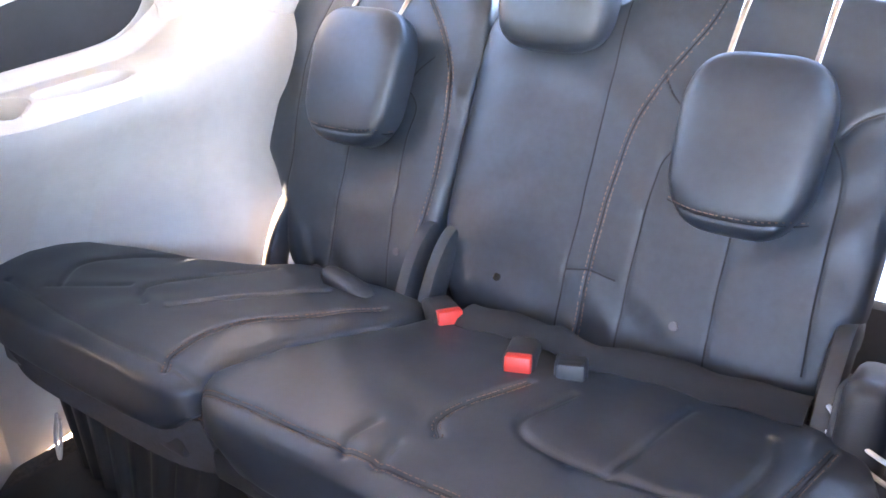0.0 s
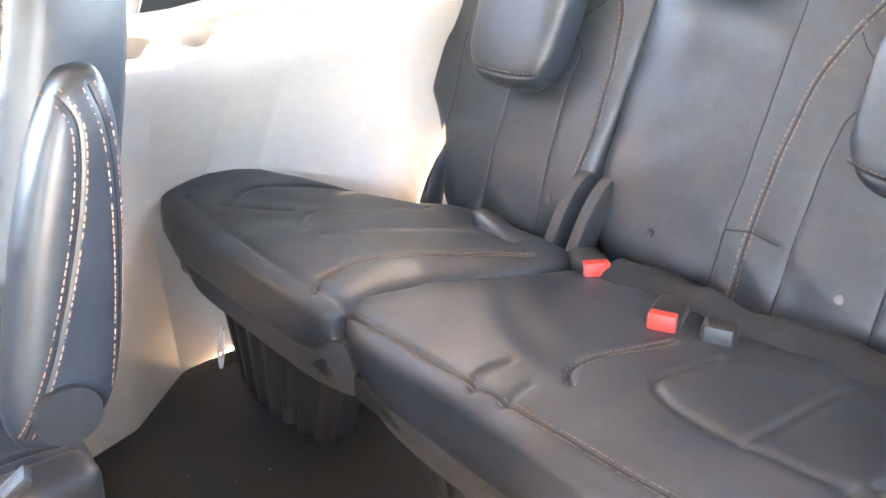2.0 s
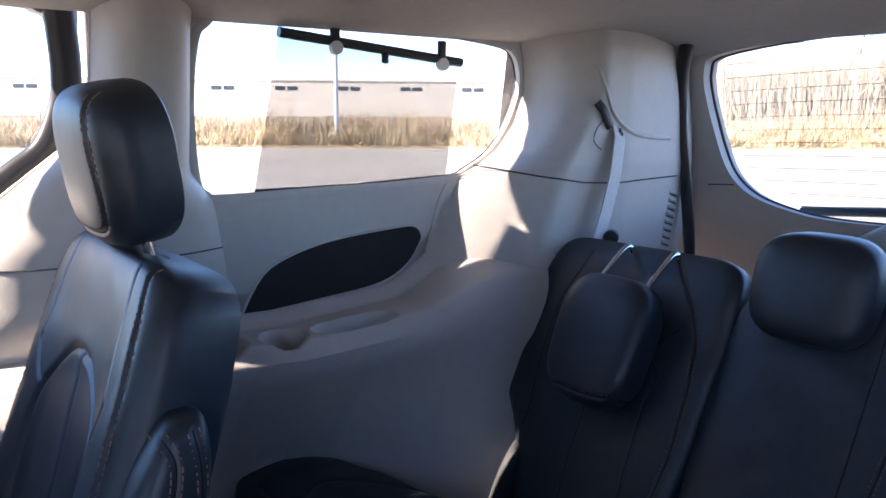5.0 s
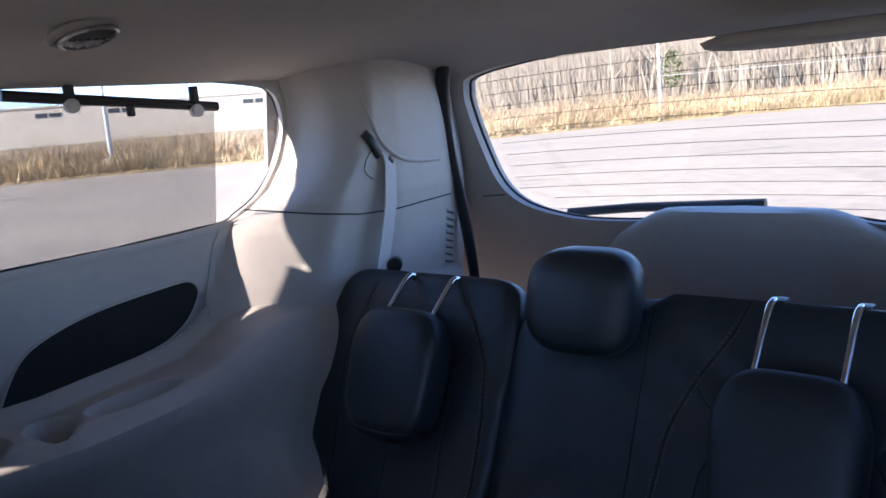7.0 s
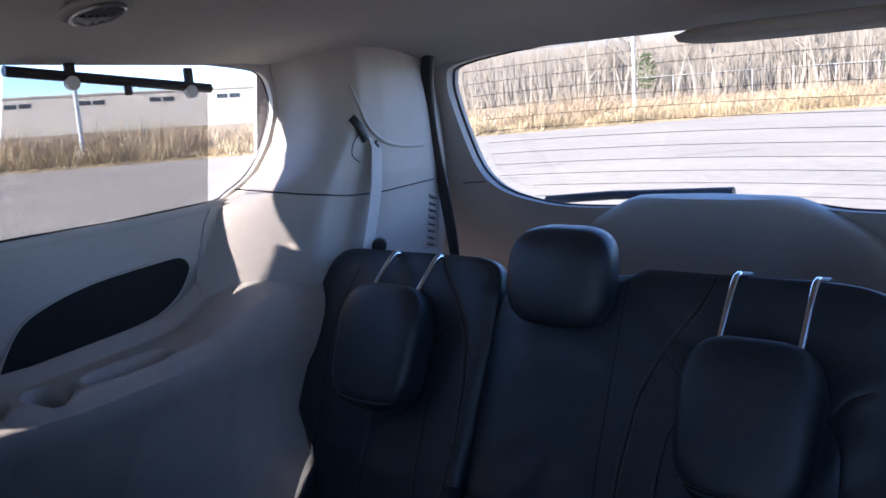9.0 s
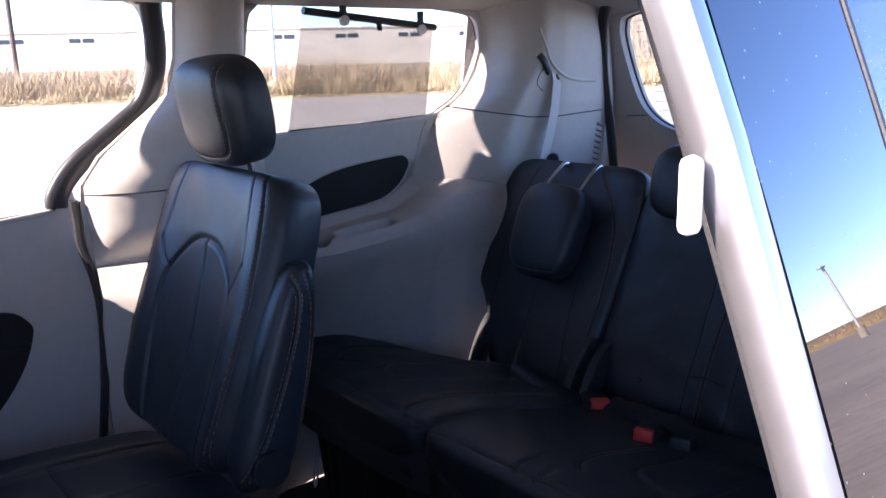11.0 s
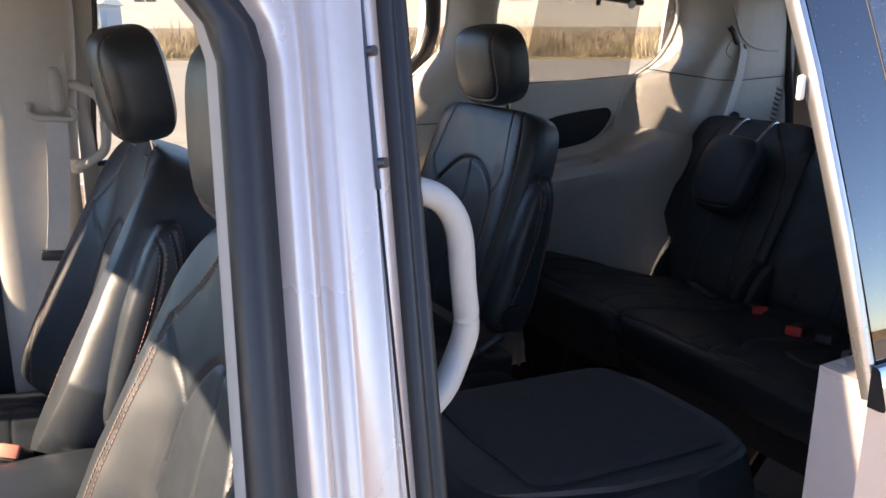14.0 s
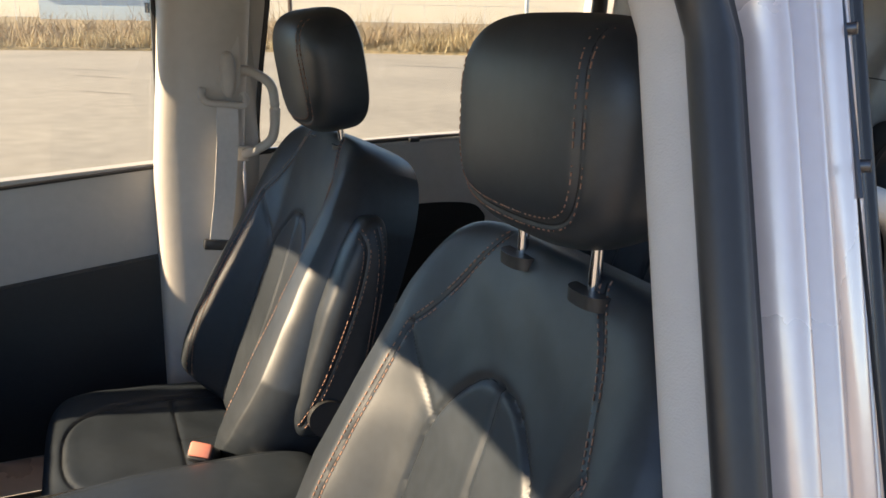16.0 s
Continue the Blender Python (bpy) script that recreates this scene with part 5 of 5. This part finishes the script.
for k in range(3):
    part("louvre", box((.004, .05, .003), (.010, -.06 + .06 * k, 0), .001), SHELL, rs)

# crumbs and dust caught in the bench's crevice and on the carpet
def flakes(name, spots, n, seed, spread, size, label, category):
    rnd = random.Random(seed)
    verts, faces = [], []
    for _ in range(n):
        x, y, z, w = rnd.choice(spots)
        c = Vector((x + rnd.gauss(0, w), y + rnd.gauss(0, spread), z + .002))
        i = len(verts)
        for k in range(4):
            a = k * math.pi / 2 + rnd.uniform(-.5, .5)
            verts.append(c + Vector((math.cos(a), math.sin(a), rnd.uniform(-.2, .5))) * size * rnd.uniform(.3, 1.2))
        verts.append(c + Vector((0, 0, size * .6)))
        faces += [(i, i + 1, i + 4), (i + 1, i + 2, i + 4), (i + 2, i + 3, i + 4), (i + 3, i, i + 4)]
    me = bpy.data.meshes.new(name)
    me.from_pydata([tuple(v) for v in verts], [], faces)
    me.materials.append(PALE_PAVING)
    tagged(new(name, me), label, category, kind="stuff")


flakes("crumbs", [(-.02, .775, .712, .03), (.24, .79, .715, .035), (.36, .79, .712, .05)], 30, 4, .006, .002, "pale crumbs in the crevice of the bench", "crumbs")
flakes("carpet_lint", [(-.35, .15, FLOOR, .12), (-.15, .0, FLOOR, .12), (-.2, .3, FLOOR, .1)], 70, 6, .10, .0022, "pale lint scattered on the carpet", "lint")

# ---- outside ----
def far_ground():
    pts = [(-1500, -1500), (1500, -1500), (1500, 1500), (-1500, 1500)]
    bm = bmesh.new()
    bm.faces.new([bm.verts.new((x, y, 0)) for x, y in pts])
    return bm


tagged(part("ground", far_ground(), CONCRETE, smooth=False), "pale weathered concrete parking lot", "ground", kind="structure")
# dark streaks and stains on the concrete
rnd = random.Random(17)
spots = [(-36.6, 4.7, 3.8), (-24.9, 10.3, 4.6), (-16.4, .8, 2.2), (-17, -.9, 1.7), (-6.5, 19.9, 2.7), (-27.9, 10.5, 2.3)]
spots += [(rnd.uniform(-36, -6), rnd.uniform(-14, 34), rnd.uniform(.8, 3)) for _ in range(26)]
for x, y, L in spots:
    if x > -8 and y < 8:
        continue
    bm = bmesh.new()
    a = radians(rnd.gauss(44, 8))
    ring = []
    for k in range(18):
        th = math.tau * k / 18
        u, v = L / 2 * math.cos(th) * rnd.uniform(.75, 1.1), .05 * L * math.sin(th) * rnd.uniform(.5, 1.3)
        ring.append(bm.verts.new((u * math.cos(a) - v * math.sin(a), u * math.sin(a) + v * math.cos(a), .004)))
    bm.faces.new(ring)
    ob = tagged(part("ground_stain", bm, STAIN, smooth=False), "dark streak on the concrete lot", "stain", kind="structure")
    ob.location = (x, y, 0)
# edge of the lot: beyond it lies a dry field
EDGE_LINE = smooth_line([(-46, -60, 0), (-43, -20, 0), (-40, 3, 0), (-37, 12, 0), (-33, 19, 0), (-27, 28, 0), (-22, 38, 0), (-16, 47, 0), (-6, 56, 0), (12, 68, 0), (50, 85, 0), (110, 100, 0)], 8)


def outward(i):
    d = (EDGE_LINE[min(i + 1, len(EDGE_LINE) - 1)] - EDGE_LINE[max(i - 1, 0)]).normalized()
    return Vector((-d.y, d.x, 0))


rows = []
for off, z in ((0, .0), (.1, .10), (.35, .12), (6, .35), (20, 1.1), (60, 1.3), (300, 1.5), (900, 1.5)):
    rows.append([EDGE_LINE[i] + outward(i) * off + Vector((0, 0, z)) for i in range(len(EDGE_LINE))])
tagged(part("ground_field", sheet(rows), FIELD, smooth=False), "dry field beyond the kerb", "field", kind="structure")


rows = [[(55 + .25 * y, y, .02), (400, y, .05), (1500, y, .05)] for y in (-1500, -200, -60, 0, 60, 200, 1500)]
tagged(part("ground_field_far", sheet(rows), FIELD, smooth=False), "dry field across the lot", "field", kind="structure")


def along(f):
    k = f * (len(EDGE_LINE) - 1)
    i = min(int(k), len(EDGE_LINE) - 2)
    return EDGE_LINE[i].lerp(EDGE_LINE[i + 1], k - i), outward(i)


def blades(n, depth, hmin, hmax, seed, width, back=0.3):
    """Tufts of dry stalks along the edge of the lot."""
    rnd = random.Random(seed)
    verts, faces = [], []
    for _ in range(n):
        p, o = along(rnd.random() ** .9)
        off = back + depth * rnd.random() ** 1.6
        c = p + o * off
        zg = .12 + .02 * off
        hh = (hmin + (hmax - hmin) * rnd.random()) * (.62 + .75 * noise.noise(Vector((c.x * .16, c.y * .16, seed))) + .65 * noise.noise(Vector((c.x * .6, c.y * .6, seed + 5))))
        for _k in range(7):
            a = rnd.random() * math.tau
            b = Vector((math.cos(a), math.sin(a), 0))
            q = c + Vector((rnd.gauss(0, .18), rnd.gauss(0, .18), zg - .05))
            h = max(.12, hh * (.5 + .6 * rnd.random()))
            lean = b * h * rnd.uniform(.1, 1.3)
            s = Vector((-b.y, b.x, 0)) * width * (.6 + rnd.random())
            i = len(verts)
            verts += [q - s, q + s, q + lean * .5 + s * .8 + Vector((0, 0, h * .6)), q + lean * .5 - s * .8 + Vector((0, 0, h * .6)), q + lean + Vector((0, 0, h))]
            faces += [(i, i + 1, i + 2, i + 3), (i + 3, i + 2, i + 4)]
    me = bpy.data.meshes.new("grass")
    me.from_pydata([tuple(v) for v in verts], [], faces)
    return me


for nm, m, me, lab in (("dry_grass", GRASS, blades(30000, 9, .2, 1.3, 1, .012), "tall golden dry grass along the lot"), ("brown_weeds", GRASS_DARK, blades(13000, 14, .5, 2.2, 2, .014, 1.5), "brown weeds and scrub behind the grass")):
    me.materials.append(m)
    tagged(new(nm, me), lab, "grass", kind="stuff")


def bare_tree(at, h, seed, spread=.42, label="leafless grey tree behind the lot", fine=3):
    rnd = random.Random(seed)
    t = thing("tree", at, label, "tree", "bare trees")
    bmT, bmC = bmesh.new(), bmesh.new()

    def limb(bm, p, d, L, r, depth):
        pts = [p]
        for k in range(3):
            d = (d + Vector((rnd.gauss(0, .13), rnd.gauss(0, .13), rnd.gauss(.04, .06)))).normalized()
            pts.append(pts[-1] + d * L / 3)
        n = 5 if depth < 2 else 3
        rings = []
        for k, q in enumerate(pts):
            rr = r * (1 - .22 * k)
            rings.append([bm.verts.new(q + Vector((rr * math.cos(a * math.tau / n), rr * math.sin(a * math.tau / n), 0))) for a in range(n)])
        for a, b in zip(rings[:-1], rings[1:]):
            for k in range(n):
                bm.faces.new((a[k], a[(k + 1) % n], b[(k + 1) % n], b[k]))
        if depth < fine:
            for k in range(4 if depth else 6):
                q = pts[1 + (k % 3)] if depth else pts[1 + (k % 3)].lerp(pts[3], rnd.random() * .6)
                a = rnd.random() * math.tau
                nd = (d * .75 + Vector((math.cos(a), math.sin(a), rnd.uniform(0, .5))) * spread * 1.5).normalized()
                limb(bmC, q, nd, L * rnd.uniform(.45, .68), r * .45, depth + 1)

    limb(bmT, Vector((0, 0, -.1)), Vector((0, 0, 1)), h * .55, h * .016, 0)
    part("trunk", bmT, BARK, t)
    part("crown", bmC, BARK, t)
    return t


trees = [bare_tree((-5, 92, 1.2), 9, 11), bare_tree((-20, 88, 1.2), 8, 12), bare_tree((10, 96, 1.2), 10, 13)]
rnd = random.Random(5)
k = 0
for i in range(34):
    x = -42 + i * 2.2 + rnd.uniform(-1, 1)
    y = 78 + .42 * (x + 30) + rnd.uniform(-4, 10)
    ob = copy_thing(trees[i % 3], pose(x, y, 1.0, 0, 0, rnd.uniform(0, 360)))
    ob.scale = [rnd.uniform(.95, 1.5)] * 3
# woods behind, on the horizon all round
def far_woods(n, r0, r1, seed, hmin, hmax, a0, a1, fat=.0):
    rnd = random.Random(seed)
    verts, faces = [], []
    for _ in range(n):
        a = rnd.uniform(a0, a1)
        r = rnd.uniform(r0, r1)
        c = Vector((r * math.sin(a), r * math.cos(a), 0))
        h = rnd.uniform(hmin, hmax)
        for _k in range(5):
            q = c + Vector((rnd.gauss(0, 2.5), rnd.gauss(0, 2.5), -1))
            w = rnd.uniform(.02, .09) + fat
            lean = Vector((rnd.gauss(0, 1.2), rnd.gauss(0, 1.2), h * rnd.uniform(.5, 1)))
            s = Vector((math.cos(a), -math.sin(a), 0)) * w
            i = len(verts)
            verts += [q - s, q + s, q + lean]
            faces.append((i, i + 1, i + 2))
    me = bpy.data.meshes.new("woods")
    me.from_pydata([tuple(v) for v in verts], [], faces)
    me.materials.append(BARK)
    return me


tagged(new("far_woods", far_woods(56000, 96, 175, 7, 5, 14, radians(-38), radians(14))), "grey leafless woods behind the trees", "woods", kind="stuff")
tagged(new("far_tree_line", far_woods(16000, 420, 620, 8, 1.5, 4.5, radians(70), radians(215), .7)), "low tree line on the horizon", "woods", kind="stuff")
ev = thing("evergreen_tree", (-33, 75, .4), "small dark evergreen tree among bare woods", "tree")
ev.scale = (.8, .8, .8)
part("trunk", tube([(0, 0, -.2), (.1, 0, 2.5), (0, .1, 5)], .12, 6), BARK, ev)
bm = bmesh.new()
rnd = random.Random(3)
for _ in range(700):
    z = rnd.uniform(2.2, 6.4)
    rr = (1.6 - abs(z - 4.0) * .42) * rnd.random() ** .5
    a = rnd.random() * math.tau
    c = Vector((rr * math.cos(a), rr * math.sin(a), z))
    d1, d2 = Vector((rnd.gauss(0, 1), rnd.gauss(0, 1), rnd.gauss(0, 1))) * .14, Vector((rnd.gauss(0, 1), rnd.gauss(0, 1), rnd.gauss(0, 1))) * .14
    bm.faces.new([bm.verts.new(c), bm.verts.new(c + d1), bm.verts.new(c + d2)])
part("crown", bm, LEAF_GREEN, ev, smooth=False)


def street_lamp(at, h, label, base=.75):
    l = thing("street_lamp", at, label, "street lamp", "lot lamps")
    part("foot", sweep([(0, 0, -.1), (0, 0, base)], disc(.30, 16)), CONCRETE, l, "round concrete foot")
    part("pole", sweep([(0, 0, base), (0, 0, h)], oval_profile(.09, .09, .6, 12)), GALV, l)
    part("lamp_head", box((.35, .75, .14), (0, -.2, h), .04), GALV, l)
    return l


street_lamp((-34.5, 18.6, .0), 9, "pale steel lot lamp on a concrete foot at the kerb")
street_lamp((-21.5, 47.5, .1), 9, "pale steel lot lamp on a concrete foot at the kerb")
street_lamp((29, 44, 0), 5.6, "grey steel lot lamp standing in the open lot")
street_lamp((29, 53, 0), 5.6, "grey steel lot lamp standing in the open lot")
pole = thing("utility_pole", (-66, 14.5, .5), "brown wooden utility pole in the dry field", "pole")
part("pole", sweep([(0, 0, 0), (0, 0, 9)], disc(.17, 10)), mat("creosoted_wood", (.10, .07, .055), .9, var=.3), pole)

# long cream warehouse beyond the field
wh = thing("warehouse", (-202, 118, 0), "long cream warehouse with small high windows", "building")
wh.rotation_euler = (0, 0, radians(-30))
part("wall", box((60, 400, 11.2), (-30, -60, 5.6)), WALL_WHITE, wh, smooth=False)
part("roof", box((60.6, 400.6, .4), (-30, -60, 11.4)), WALL_WHITE, wh, smooth=False)
for i in range(22):
    for dy in (-1.7, 1.7):
        part("window", box((.2, 2.8, 1.1), (.02, -250 + i * 17.5 + dy, 9.2)), DARK_WIN, wh, smooth=False)
part("downspout_band", box((.1, 400, 1.2), (.03, -60, .9)), SHED_BLUE, wh, smooth=False)
shed = thing("shed", (-94.6, 3.5, .6), "pale blue metal shed with pitched roof", "shed")
shed.rotation_euler = (0, 0, radians(-20))
part("wall", box((9, 14, 3.2), (0, 0, 1.6)), SHED_BLUE, shed, smooth=False)
part("roof", sweep([(0, -7.3, 3.2), (0, 7.3, 3.2)], [(-4.9, 0), (4.9, 0), (0, 1.15)]), WHITE, shed, smooth=False)
part("window", box((.1, 1.2, 1.0), (4.53, 4, 1.9)), DARK_WIN, shed, smooth=False)


def chain_fence(pts, label):
    f = thing("chain_link_fence", pts[0], label, "fence")
    o = Vector(pts[0])
    for a, b in zip(pts[:-1], pts[1:]):
        a, b = Vector(a) - o, Vector(b) - o
        n = max(1, int((b - a).length / 3.0))
        for k in range(n):
            q = a.lerp(b, k / n)
            part("post", sweep([q, q + Vector((0, 0, 2.3))], disc(.028, 6)), GALV, f)
        part("top_rail", sweep([a + Vector((0, 0, 2.25)), b + Vector((0, 0, 2.25))], disc(.018, 6)), GALV, f)
    return f


chain_fence([(-72, -60, .6), (-70, 40, .8), (-62, 62, .9)], "galvanised chain link fence across the field")
chain_fence([(-30, 66, .8), (5, 80, .8), (60, 100, .8)], "galvanised chain link fence before the bare trees")
# wooded slope behind the bare trees
rows = []
for k in range(61):
    a = radians(-33 + 55 * k / 60)
    hgt = 15 * smooth01(k / 14) * (1 + .15 * noise.noise(Vector((k * .3, 0, 0))))
    rows.append([(r * math.sin(a), r * math.cos(a), 1 + hgt * f) for r, f in ((172, 0), (190, .35), (220, .75), (260, 1.0), (420, 1.05))])
tagged(part("ground_slope", sheet(rows), mat("wooded_slope", (.36, .315, .265), 1.0, var=.45, var_scale=.25)), "grey brown wooded slope in winter", "slope", kind="structure")
bm = bmesh.new()
bm.faces.new([bm.verts.new(q) for q in ((21.6, 18.7, .012), (25.7, 30.6, .012), (52, 45, .012))])
tagged(part("pavement_far", bm, PALE_PAVING, smooth=False), "pale concrete strip across the lot", "pavement", kind="structure")
sg = thing("sign_board", (57, 70, 0), "blank white sign box beside the far road", "sign")
part("board", box((2.6, .5, 1.9), (0, 0, 1.9), .05), WHITE, sg)
for x in (-.9, .9):
    part("post", sweep([(x, 0, -.1), (x, 0, 1.0)], disc(.08, 8)), GALV, sg)
